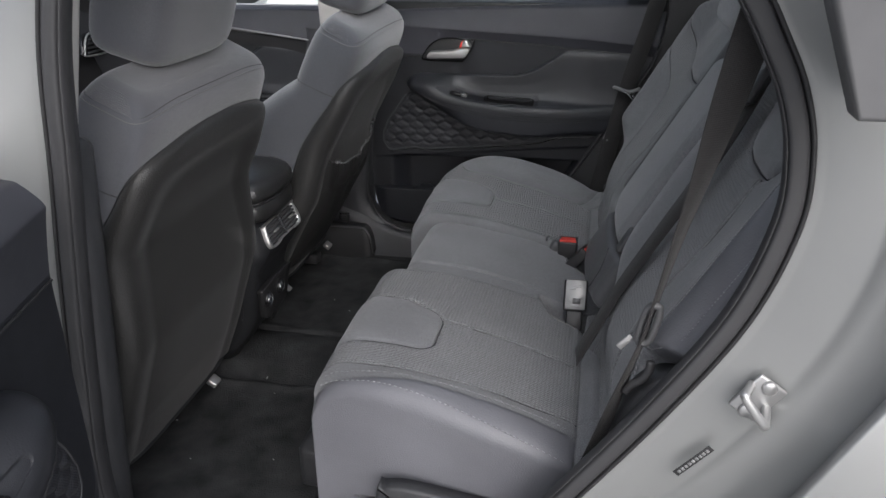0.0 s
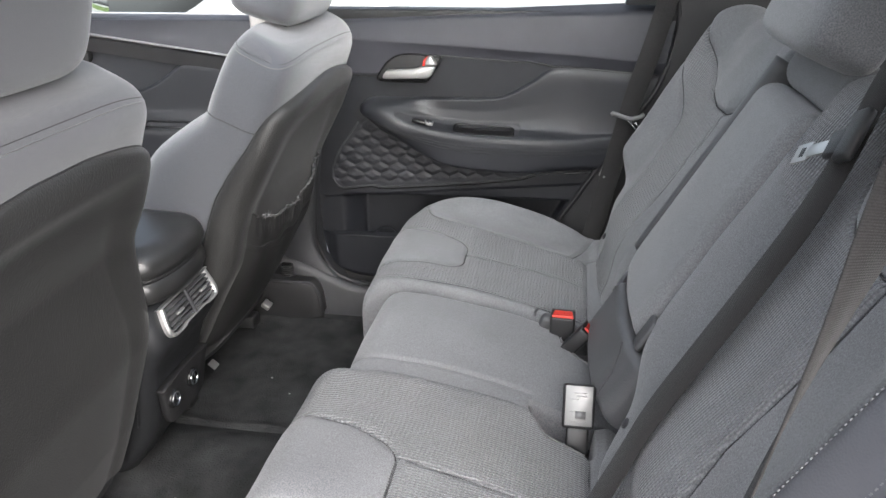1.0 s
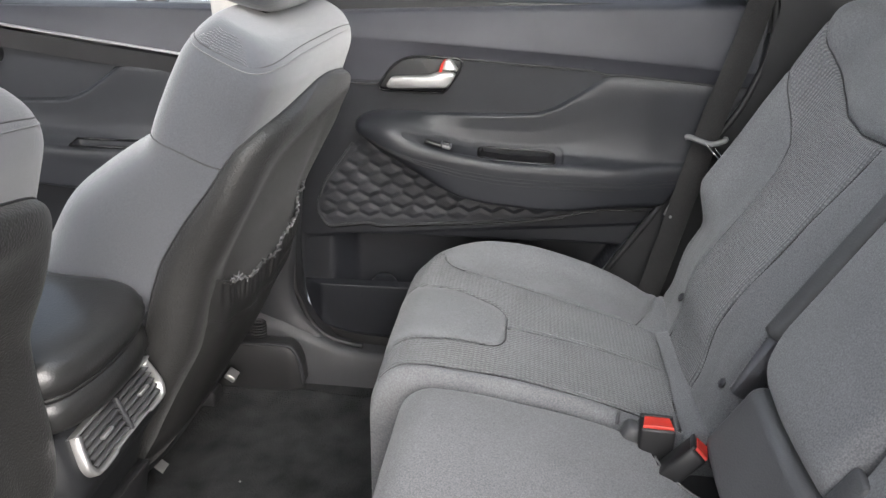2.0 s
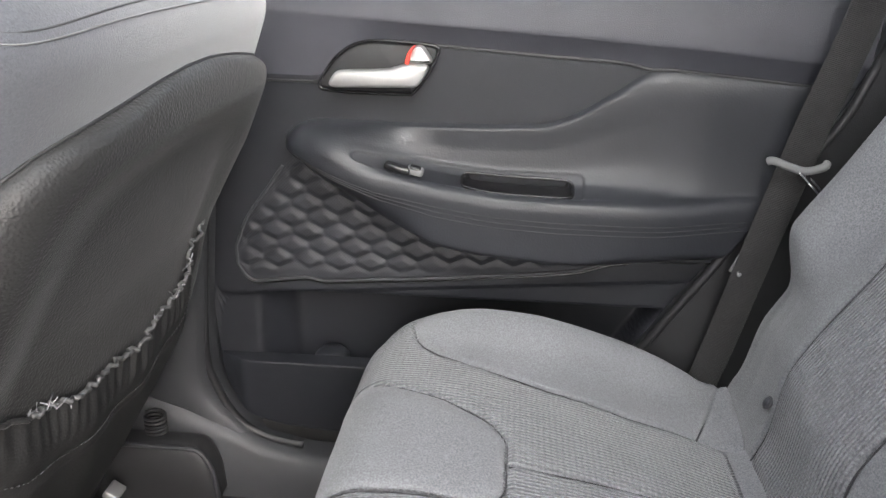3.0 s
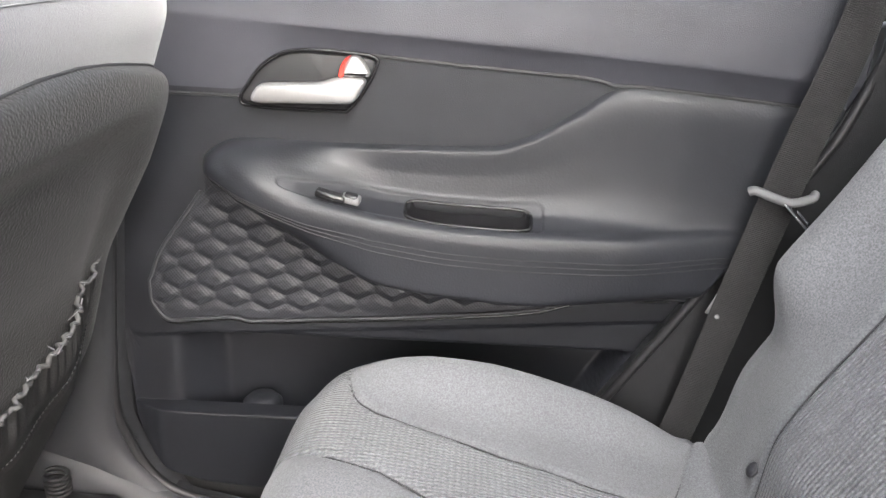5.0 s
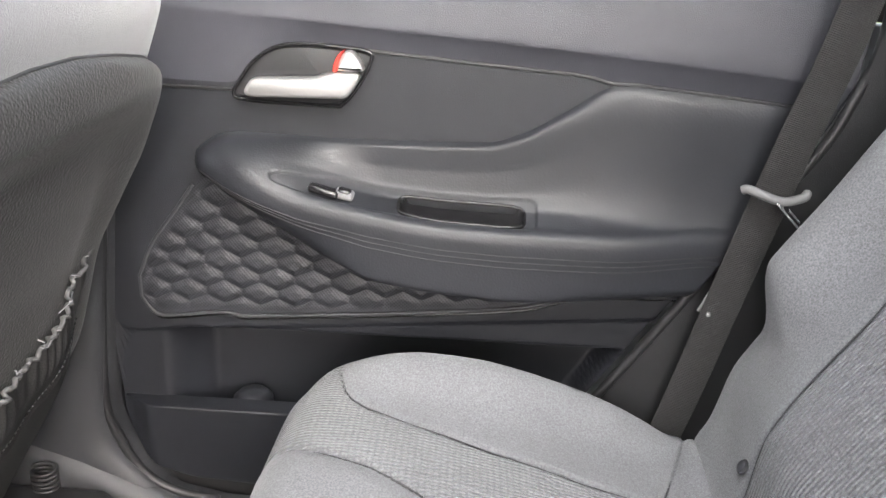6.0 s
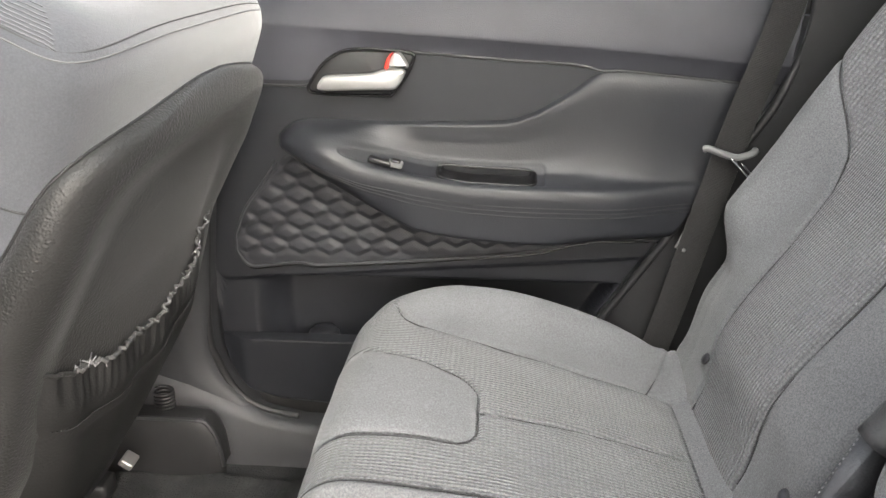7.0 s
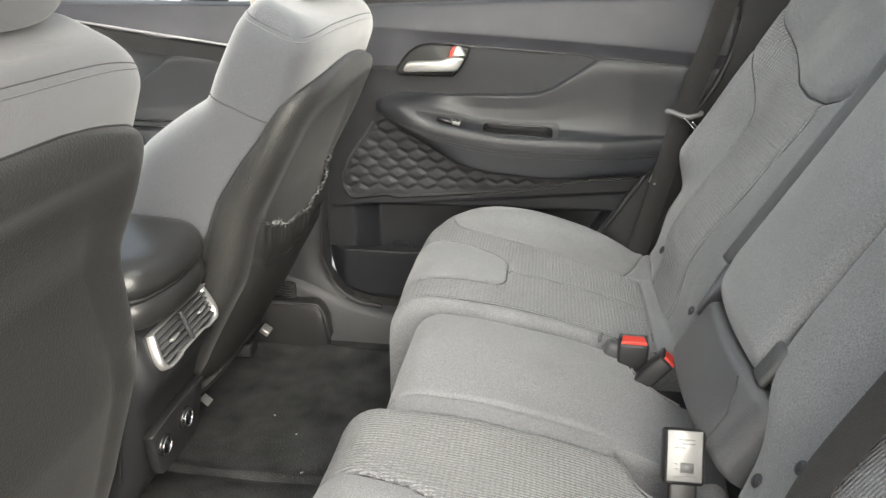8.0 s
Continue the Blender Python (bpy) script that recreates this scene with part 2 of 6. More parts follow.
def ribbon(points, width, side, thick=0.0013, n=60):
    """A webbing strap through points; side: its width direction at each point, or one for all."""
    p = spline(points, n)
    s = np.asarray(side, float)
    s = spline(side, n) if s.ndim == 2 else np.tile(s, (n, 1))
    s /= np.linalg.norm(s, axis=1)[:, None]
    t = np.gradient(p, axis=0)
    t /= np.linalg.norm(t, axis=1)[:, None]
    nor = np.cross(t, s)
    rings = np.stack([p - s * width / 2, p - s * (width / 2 - 0.001) + nor * thick, p + s * (width / 2 - 0.001) + nor * thick,
                      p + s * width / 2, p + s * (width / 2 - 0.001) - nor * thick, p - s * (width / 2 - 0.001) - nor * thick], 1)
    v, f = loft(rings)
    run = np.r_[0, np.cumsum(np.linalg.norm(np.diff(p, axis=0), axis=1))]
    across = np.array([0, 0.001, width - 0.001, width, width - 0.001, 0.001])
    uv = np.stack([np.tile(across, (n, 1)), np.tile(run[:, None], (1, 6))], -1).reshape(-1, 2)
    return v, f, uv


def spline(points, n, closed=False):
    """Points along a Catmull-Rom curve."""
    p = np.asarray(points, float)
    k = len(p)
    out = []
    total = k if closed else k - 1
    for q in np.linspace(0, total, n, endpoint=not closed):
        i = min(int(q), total - 1)
        f = q - i
        if closed:
            a, b, c, d = p[(i - 1) % k], p[i % k], p[(i + 1) % k], p[(i + 2) % k]
        else:
            b, c = p[i], p[i + 1]
            a = p[i - 1] if i else 2 * b - c
            d = p[i + 2] if i + 2 < k else 2 * c - b
        out.append(0.5 * (2 * b + (c - a) * f + (2 * a - 5 * b + 4 * c - d) * f**2 + (3 * b - a - 3 * c + d) * f**3))
    return np.array(out)


def curve(pairs):
    """A smooth function through (x, y) pairs."""
    p = np.asarray(sorted(pairs), float)

    def f(x):
        x = np.asarray(x, float)
        total = 0
        for o in (-0.006, 0, 0.006):
            total = total + np.interp(x + o, p[:, 0], p[:, 1])
        return total / 3
    return f


def step(a, b, x):
    t = np.clip((np.asarray(x, float) - a) / (b - a), 0, 1)
    return t * t * (3 - 2 * t)


def groove(d, depth=0.006, width=0.005):
    return -depth * np.exp(-((d / width) ** 2))


def plate(outline, y0, y1, bevel=0.003, n=0):
    """A flat piece in the x-z plane, from outline points (x, z), with its face at y0 and its back at y1."""
    o = np.asarray(outline, float)
    if n:
        o = spline(o, n, True)
    c = o.mean(0)
    area = np.sum(o[:, 0] * np.roll(o[:, 1], -1) - np.roll(o[:, 0], -1) * o[:, 1])
    t = np.roll(o, -1, 0) - np.roll(o, 1, 0)
    nor = np.stack([t[:, 1], -t[:, 0]], 1) / (np.linalg.norm(t, axis=1)[:, None] + 1e-9) * np.sign(area)
    g = np.sign(y1 - y0)
    rings = []
    for inset, y in ((0, y1), (0, y0 + g * bevel), (bevel * 0.3, y0 + g * bevel * 0.3), (bevel, y0)):
        q = o - nor * inset
        rings.append(np.stack([q[:, 0], np.full(len(q), y), q[:, 1]], 1))
    return loft(rings)


def rounded_block(c, size, turn, nu=40, nv=24, power=3.4, crown=0.0):
    """A cushion-like block (superellipsoid) of full size (x, y, z)."""
    u = np.linspace(-np.pi, np.pi, nu, endpoint=False)
    v = np.linspace(-np.pi / 2, np.pi / 2, nv)
    e = 2 / power
    f = lambda q: np.sign(q) * np.abs(q) ** e
    rings = []
    for b in v[1:-1]:
        ring = np.stack([f(np.cos(b)) * f(np.cos(u)) * size[0] / 2, f(np.cos(b)) * f(np.sin(u)) * size[1] / 2, np.full(nu, f(np.sin(b)) * size[2] / 2)], 1)
        rings.append((np.array(turn.to_3x3()) @ ring.T).T + np.array(c))
    return loft(rings)


# ---- setting: outside, floor, body ----
def flat(x0, x1, y0, y1, z, nx=2, ny=2):
    gx, gy = np.meshgrid(np.linspace(x0, x1, nx), np.linspace(y0, y1, ny), indexing="ij")
    return sheet(np.stack([gx, gy, np.full_like(gx, z)], -1))


GROUND_Z = -0.45
tagged(part("ground", flat(-600, 600, -600, 600, GROUND_Z), ASPHALT), "pale sunlit concrete road surface around the car", "ground", kind="structure")
tagged(part("grass", flat(-1.9, 60, 14.2, 60, GROUND_Z + 0.02), GRASS), "bright green grass verge beyond the road", "grass", kind="stuff")


def floor_surface(x, y):
    hump = 0.035 * np.exp(-((y / 0.12) ** 4))
    dish = 0.012 * np.sin(23 * x + 2 * y) * np.sin(17 * y + 1)
    return hump + dish * 0.25 + 0.02 * step(0.55, 0.72, np.abs(y))


gx, gy = np.meshgrid(np.linspace(-1.5, 0.62, 130), np.linspace(-0.74, 0.74, 100), indexing="ij")
tagged(part("floor", sheet(np.stack([gx, gy, floor_surface(gx, gy)], -1)), CARPET), "black carpeted car floor with crumbs", "floor", kind="structure")

# moulded mat on the carpet of the rear footwell
for side in (-1, 1):
    mat = thing("floor_mat", "black textile floor mat in the rear footwell", "floor mat", group="floor mats")
    gu, gv = np.meshgrid(np.linspace(-1, 1, 60), np.linspace(-1, 1, 60), indexing="ij")
    mx = -0.17 + 0.26 * gu * np.sqrt(1 - 0.10 * gv**2)
    my = side * (0.385 + 0.26 * gv * np.sqrt(1 - 0.10 * gu**2))
    rim = np.maximum(np.abs(gu), np.abs(gv))
    mz = floor_surface(mx, my) + 0.010 + 0.004 * step(0.86, 0.93, rim) - 0.016 * step(0.96, 1.0, rim) + 0.002 * np.sin(mx * 41 + my * 13)
    part("textile", sheet(np.stack([mx, my, mz], -1)), CARPET, mat)

# headliner and the far ends of the cabin
def framed(x0, x1, y0, y1, hx0, hx1, hy, z, thick):
    """A slab with a rectangular opening."""
    return joined(rbox(((x0 + hx0) / 2, 0, z), (hx0 - x0, y1 - y0, thick), 0.006), rbox(((hx1 + x1) / 2, 0, z), (x1 - hx1, y1 - y0, thick), 0.006),
                  rbox(((hx0 + hx1) / 2, (hy + y1) / 2, z), (hx1 - hx0, y1 - hy, thick), 0.006), rbox(((hx0 + hx1) / 2, (y0 - hy) / 2, z), (hx1 - hx0, -hy - y0, thick), 0.006))


tagged(part("ceiling", framed(-1.5, 1.8, -0.68, 0.68, -0.75, 0.80, 0.42, 1.265, 0.05), HEADLINER), "pale cloth headliner round a glass roof", "ceiling", kind="structure")
tagged(part("roof", framed(-1.55, 1.85, -0.76, 0.76, -0.75, 0.80, 0.44, 1.315, 0.04), PAINT), "silver painted steel roof round a glass panel", "roof", kind="structure")
roof_pane = part("roof_glass", rbox((0.025, 0, 1.325), (1.58, 0.92, 0.006), 0.001), GLASS)
tagged(roof_pane, "clear glass roof panel above the seats", "glass roof", kind="structure").visible_shadow = False
tagged(part("wall_rear", rbox((1.95, 0, 0.42), (0.06, 1.5, 0.75), 0.01), DARK), "black tailgate lining behind the boot", "wall", kind="structure")
tagged(part("boot_floor", rbox((1.38, 0, 0.30), (1.14, 1.46, 0.04), 0.01), CARPET), "black carpeted boot floor", "boot floor", kind="structure")
for side in (-1, 1):
    tagged(part("wall_boot_side", rbox((1.40, side * 0.76, 0.56), (1.1, 0.05, 0.56), 0.01), DARK), "black plastic boot side lining", "wall", kind="structure")

# ---- far side of the body: sill, pillars, quarter trim ----
sill_z = curve([(-0.6, 0.20), (-0.30, 0.19), (-0.22, 0.165), (-0.16, 0.135), (-0.10, 0.105), (-0.03, 0.09), (0.3, 0.085), (0.8, 0.085)])
xs = np.linspace(-0.62, 0.75, 140)
prof = [(0.672, -0.02), (0.680, 0.3), (0.688, 0.8), (0.697, 0.97), (0.71, 1.0), (0.74, 1.0)]
rows = np.array([[(x, y, 0.012 + (sill_z(x) - 0.012) * k) for y, k in prof] for x in xs])
tagged(part("sill_trim", sheet(rows), PLASTIC), "grained black plastic door sill trim", "sill trim", kind="structure")

# lower pillar trim between the front and rear doors
zz = np.linspace(0.10, 0.765, 90)
lean_b = lambda z: -0.200 + 0.108 * (z - 0.27)
rows = []
for z in zz:
    flare = 0.10 * np.exp(-((z - 0.08) / 0.08) ** 2)
    x1 = lean_b(z) + 0.012 + flare
    rows.append([(x1 - 0.24 - flare, 0.735, z), (x1 - 0.22, 0.712, z), (x1 - 0.16, 0.70, z), (x1 - 0.05, 0.697, z), (x1 - 0.012, 0.70, z), (x1, 0.712, z), (x1 + 0.003, 0.76, z)])
tagged(part("pillar_trim_lower", sheet(np.array(rows)), PLASTIC), "grained black plastic pillar trim between the doors", "pillar trim", kind="structure")
tagged(part("pillar_trim_upper", rbox((-0.252, 0.738, 1.005), (0.156, 0.05, 0.50), 0.012, Matrix.Rotation(radians(5), 3, "X")), BEIGE), "pale plastic upper pillar trim between the doors", "pillar trim", kind="structure")

# trim beside the far end of the bench, behind the rear door
gu, gz = np.meshgrid(np.linspace(0, 1, 30), np.linspace(0.20, 1.2, 60), indexing="ij")
edge_x = np.interp(gz, [0.2, 0.315, 0.433, 0.528, 0.60, 0.70, 0.85, 1.2], [0.41, 0.482, 0.555, 0.612, 0.660, 0.715, 0.74, 0.64])
px = edge_x + gu * 0.60
py = 0.722 + 0.012 * gu - 0.03 * step(0.15, 0.6, gu) * step(0.7, 0.3, gz) + 0.03 * step(0.75, 1.1, gz)
tagged(part("quarter_trim", sheet(np.stack([px, py, gz], -1)), DARK), "grained black plastic quarter trim beside the bench", "quarter trim", kind="structure")
tagged(part("door_seal", tube(spline([(0.40, 0.725, 0.19), (0.478, 0.722, 0.315), (0.551, 0.721, 0.433), (0.608, 0.721, 0.528), (0.655, 0.721, 0.60), (0.710, 0.724, 0.70), (0.735, 0.74, 0.85), (0.635, 0.75, 1.2)], 60), 0.0065), SEAL), "black rubber weatherstrip round the door opening", "door seal", kind="structure")
tagged(part("door_seal", tube(spline([(-0.04, 0.716, 0.098), (-0.10, 0.717, 0.108), (-0.145, 0.718, 0.135), (-0.175, 0.718, 0.19), (-0.190, 0.718, 0.28), (-0.160, 0.72, 0.56), (-0.12, 0.735, 0.88)], 60), 0.007), SEAL), "black rubber weatherstrip round the door opening", "door seal", kind="structure")


tagged(part("rocker", rbox((0.1, 0.80, 0.02), (2.6, 0.10, 0.22), 0.02), DARK), "dark inner rocker under the doors", "car body", kind="structure")
tagged(part("pillar_core", rbox((-0.262, 0.795, 0.45), (0.13, 0.09, 0.92), 0.01), DARK), "dark inner pillar between the doors", "car body", kind="structure")

# ---- doors ----
# curves of the door face, x along the car, z up
CREASE = curve([(-0.9, 0.80), (-0.107, 0.778), (0.113, 0.767), (0.310, 0.757), (0.505, 0.745), (0.667, 0.732), (0.9, 0.72)])
SILL = curve([(-0.9, 0.79), (-0.09, 0.822), (0.17, 0.836), (0.42, 0.848), (0.62, 0.857), (0.9, 0.865)])
LOW = curve([(-0.9, 0.684), (0.0, 0.684), (0.010, 0.690), (0.027, 0.714), (0.045, 0.730), (0.061, 0.737), (0.115, 0.742), (0.161, 0.738), (0.312, 0.729), (0.40, 0.725), (0.425, 0.722), (0.445, 0.716), (0.475, 0.717), (0.663, 0.702), (0.9, 0.69)])
BULGE = curve([(-0.05, 0.603), (-0.047, 0.608), (-0.041, 0.615), (-0.030, 0.623), (-0.015, 0.630), (0.006, 0.633), (0.06, 0.633), (0.112, 0.632), (0.25, 0.635), (0.317, 0.639), (0.357, 0.655), (0.407, 0.687), (0.430, 0.705), (0.448, 0.714), (0.475, 0.716), (0.663, 0.702), (0.9, 0.69)])
ARM_EDGE = curve([(-0.05, 0.600), (-0.03, 0.604), (0.0, 0.602), (0.025, 0.596), (0.055, 0.586), (0.089, 0.573), (0.176, 0.553), (0.256, 0.543), (0.356, 0.540), (0.487, 0.539), (0.583, 0.543), (0.9, 0.545)])
ARM_LOW = curve([(-0.05, 0.599), (-0.047, 0.592), (-0.041, 0.586), (-0.02, 0.574), (0.005, 0.552), (0.054, 0.524), (0.111, 0.494), (0.169, 0.468), (0.227, 0.457), (0.329, 0.449), (0.43, 0.448), (0.553, 0.456), (0.9, 0.48)])
SPK_TOP = curve([(-0.135, 0.42), (-0.130, 0.44), (-0.123, 0.458), (-0.112, 0.480), (-0.077, 0.527), (-0.041, 0.579), (-0.02, 0.59), (0.005, 0.560), (0.054, 0.532), (0.111, 0.502), (0.169, 0.476), (0.227, 0.465), (0.329, 0.457), (0.40, 0.452), (0.43, 0.449), (0.445, 0.448)])
SPK_LOW = curve([(-0.135, 0.415), (-0.131, 0.400), (-0.12, 0.384), (-0.108, 0.380), (-0.030, 0.392), (-0.016, 0.391), (-0.004, 0.387), (0.184, 0.404), (0.331, 0.421), (0.380, 0.429), (0.41, 0.440), (0.43, 0.446), (0.445, 0.447)])


def rear_edge(z):
    """The slanting rear edge of the rear doors."""
    return np.interp(z, [0.2, 0.315, 0.433, 0.528, 0.60, 0.70, 0.85, 1.2], [0.405, 0.477, 0.550, 0.607, 0.655, 0.710, 0.735, 0.635])


def arm_section(x, s):
    """The armrest's skin from the crease above it (s 0) over its pad (0.45 to 0.6) and round its front (to 1), as y and z."""
    out = 0.072 * np.sqrt(np.clip(1 - (1 - np.clip((x + 0.0478) / 0.10, 0, 1)) ** 2, 0, 1)) * (1 - 0.12 * step(0.3, 0.5, x) - 0.42 * step(0.45, 0.62, x))
    zb, ze, zl = BULGE(x), ARM_EDGE(x), ARM_LOW(x)
    zt = np.minimum(ze + 0.014 + 0.008 * step(0.0, 0.3, x), zb - 0.004)
    y_wall, y_edge = 0.742, 0.742 - out
    k = np.clip(out / 0.05, 0, 1)
    keys = np.array([0.0, 0.035, 0.20, 0.33, 0.42, 0.55, 0.60, 0.65, 0.70, 0.75, 0.94, 1.0])
    ys = [y_wall, y_wall - 0.011 * k, y_wall - 0.011 * k, y_wall - 0.013 * k - out * 0.02, y_wall - 0.014 * k - out * 0.16, y_edge + 0.021 * k, y_edge + 0.011 * k, y_edge + 0.003 * k, y_edge, y_edge, y_edge + 0.004 * k, y_wall - 0.004]
    zs = [zb, zb - 0.004, zb * 0.58 + zt * 0.42 - 0.004, zb * 0.18 + zt * 0.82, zt, ze + 0.010, ze + 0.010, ze + 0.005, ze - 0.005, ze * 0.8 + zl * 0.2, ze * 0.08 + zl * 0.92, zl]
    y, z = np.zeros_like(s), np.zeros_like(s)
    for k in range(len(keys) - 1):
        a, b = keys[k], keys[k + 1]
        m = (s >= a) & (s <= b)
        t = (s - a) / (b - a)
        y = np.where(m, ys[k] + (ys[k + 1] - ys[k]) * t, y)
        z = np.where(m, zs[k] + (zs[k + 1] - zs[k]) * t, z)
    # the nose: the pad's top rolls straight over into its front
    w = step(0.19, 0.01, x)
    q = np.clip(s / 0.62, 0, 1) * np.pi / 2
    r = np.clip((s - 0.62) / 0.38, 0, 1)
    y_nose = y_wall - out * np.sin(q) + out * r ** 4
    z_nose = np.where(s < 0.62, ze - 0.006 + (zb - ze + 0.006) * np.cos(q), ze - 0.006 + (zl - ze + 0.006) * r)
    return y * (1 - w) + y_nose * w, z * (1 - w) + z_nose * w


def blurred(p, times=3):
    """Softens a grid across its second direction, ends held."""
    for _ in range(times):
        q = p.copy()
        q[:, 1:-1] = 0.25 * p[:, :-2] + 0.5 * p[:, 1:-1] + 0.25 * p[:, 2:]
        p = q
    return p


def quilt(x, z):
    """Staggered lozenge pillows with off-centre peaks, 0 to 1."""
    best, second = np.full_like(x, 9.0), np.full_like(x, 9.0)
    lx, lz = np.zeros_like(x), np.zeros_like(x)
    for off in (0.0, 0.5):
        u, v = x / 0.047 - off, z / 0.044 - off
        for du in (-1, 0, 1):
            dx, dz = (u - np.round(u) - du) * 0.047, (v - np.round(v)) * 0.044
            d = np.hypot(dx, dz * 1.45)
            near = d < best
            second = np.where(near, best, np.minimum(second, d))
            lx, lz = np.where(near, dx, lx), np.where(near, dz, lz)
            best = np.where(near, d, best)
    soft = np.clip((second - best) / 0.022, 0, 1)
    return soft ** 0.95 * (0.62 - 0.42 * lz / 0.02 + 0.26 * lx / 0.023)


def zones(p, uv, kinds, parent, flip=False):
    """Splits a grid into parts by cell. kinds: (name, mask of points, material, label)."""
    for name, m, material, label in kinds:
        cells = (m[:-1, :-1].astype(int) + m[1:, :-1] + m[1:, 1:] + m[:-1, 1:]) >= 2
        if cells.any():
            part(name, sheet(p, uv, flip, cells), material, parent, label)


def rear_door(name, label, x0=-0.185, x1=0.86, group="doors"):
    """A door lining facing -y, about the plane y 0.745, with its skin, window and fittings."""
    d = thing(name, label, "car door", group)
    bottom = curve([(x0, 0.42), (x0 + 0.003, 0.30), (x0 + 0.012, 0.20), (x0 + 0.03, 0.155), (x0 + 0.06, 0.128), (x0 + 0.11, 0.112), (x0 + 0.2, 0.106), (x1, 0.10)])
    # lower lining with the bin's mouth and the bin's proud front
    x = np.linspace(x0, x1, 220)
    gx, gk = np.meshgrid(x, np.linspace(0, 1, 190), indexing="ij")
    gz = bottom(gx) + (0.80 - bottom(gx)) * gk
    gy = np.full_like(gx, 0.748)
    lip = 0.246 + 0.012 * (gx + 0.15)
    gy += 0.060 * step(x0 + 0.07, x0 + 0.13, gx) * step(rear_edge(gz) - 0.002, rear_edge(gz) - 0.008, gx) * step(0.15, 0.16, gz) * step(lip + 0.115, lip + 0.095, gz)
    gy -= 0.005 * step(0.350, 0.353, gz - 0.095 * (gx + 0.13))
    part("lower_lining", sheet(np.stack([np.minimum(gx, rear_edge(gz)), gy, gz], -1)), LINING, d)
    bx, bk = np.meshgrid(np.linspace(x0 + 0.012, x1, 120), np.linspace(0, 1, 40), indexing="ij")
    top = 0.246 + 0.012 * (bx + 0.15)
    bz = bottom(bx) + 0.004 + (top - bottom(bx) - 0.004) * np.minimum(bk / 0.9, 1)
    by = 0.720 + 0.020 * step(0.12, 0.0, bk) + 0.022 * step(x0 + 0.06, x0 + 0.012, bx) + 0.03 * np.clip((bk - 0.92) / 0.08, 0, 1)
    part("bin_front", sheet(np.stack([np.minimum(bx, rear_edge(bz)), by, bz], -1)), LINING, d, "black grained plastic bin front")
    part("bottle_rib", disc((0.0, 0.768, 0.20), (0, 0.1, 1), 0.028, 0.050, 24, 0.010), LINING, d)
    # upper trim with its crease
    gx, gk = np.meshgrid(np.linspace(x0, x1, 220), np.linspace(0, 1, 60), indexing="ij")
    lo, cr, hi = LOW(gx), CREASE(gx), SILL(gx)
    gz = np.where(gk < 0.42, lo + (cr - lo) * gk / 0.42, cr + (hi - cr) * (gk - 0.42) / 0.58)
    over = np.clip((gz - cr) / np.maximum(hi - cr, 0.01), 0, 1)
    under = np.clip((cr - gz) / np.maximum(cr - lo, 0.01), 0, 1)
    gy = 0.728 + 0.036 * over**1.4 + 0.016 * under ** 0.8 + 0.05 * step(0.93, 1.0, gk)
    gz = gz + 0.004 * step(0.9, 1.0, gk)
    part("upper_trim", sheet(blurred(np.stack([np.minimum(gx, rear_edge(gz)), gy, gz], -1), 2)), UPPER, d)
    part("trim_gap", tube(np.stack([x, np.full_like(x, 0.7425), LOW(x) - 0.001], 1)[x < 0.70], 0.0022, 6), DARK, d)
    # padded insert between handle and armrest
    gx, gk = np.meshgrid(np.linspace(0.090, 0.50, 120), np.linspace(0, 1, 40), indexing="ij")
    lo, hi = BULGE(gx) - 0.004, LOW(gx) - 0.002
    gz = lo + (hi - lo) * gk
    gy = 0.7465 - 0.003 * step(0.090, 0.160, gx) * np.minimum(gk / 0.46, (1 - gk) / 0.54 + 0.25).clip(0, 1) ** 0.9
    part("insert_panel", sheet(np.stack([gx, gy, gz], -1)), VINYL, d, "black grained vinyl insert")
    # armrest
    gx, gs = np.meshgrid(np.r_[-0.0478 + 0.05 * np.linspace(0, 1, 50) ** 2, np.linspace(0.0035, 0.40, 240), np.linspace(0.403, 0.735, 110)], np.linspace(0, 1, 140), indexing="ij")
    gy, gz = arm_section(gx, gs)
    p = blurred(np.stack([gx, gy, gz], -1), 7)
    fade = step(0.36, 0.47, gx)[..., None]
    p = p * (1 - fade) + blurred(p, 60) * fade
    p[0, :, 1] = 0.748
    p[..., 0] = np.minimum(p[..., 0], rear_edge(p[..., 2]))

    def rounded(cx, cs, hx, hs, r):
        """Distance to a rounded oblong on the armrest's skin, minus inside."""
        qx, qs = np.abs(gx - cx) - hx + r, np.abs((gs - cs) * 0.25) - hs + r
        return np.hypot(np.maximum(qx, 0), np.maximum(qs, 0)) + np.minimum(np.maximum(qx, qs), 0) - r
    cup = step(0.0005, -0.005, rounded(0.281, 0.470, 0.077, 0.0215, 0.014))
    p[..., 2] -= 0.045 * cup
    p[..., 1] += 0.006 * cup
    tray = step(0.001, -0.003, rounded(0.214, 0.464, 0.158, 0.0290 * (0.45 + 0.55 * step(0.05, 0.16, gx)), 0.012))
    p[..., 2] -= 0.0024 * tray
    zones(p, None, [("armrest", (cup < 0.02) & (tray < 0.5), VINYL, "padded black vinyl armrest"), ("switch_panel", (cup < 0.02) & (tray >= 0.5), LINING, "dark matt plastic switch panel"), ("pull_cup", cup >= 0.02, GLOSS, "gloss black pull cup")], d)

    def on_arm(xx, ss, lift=0.0):
        xx, ss = np.asarray(xx, float), np.asarray(ss, float)
        yy, zz = arm_section(xx, ss)
        return np.stack([xx, yy - lift * 0.5, zz + lift], -1)
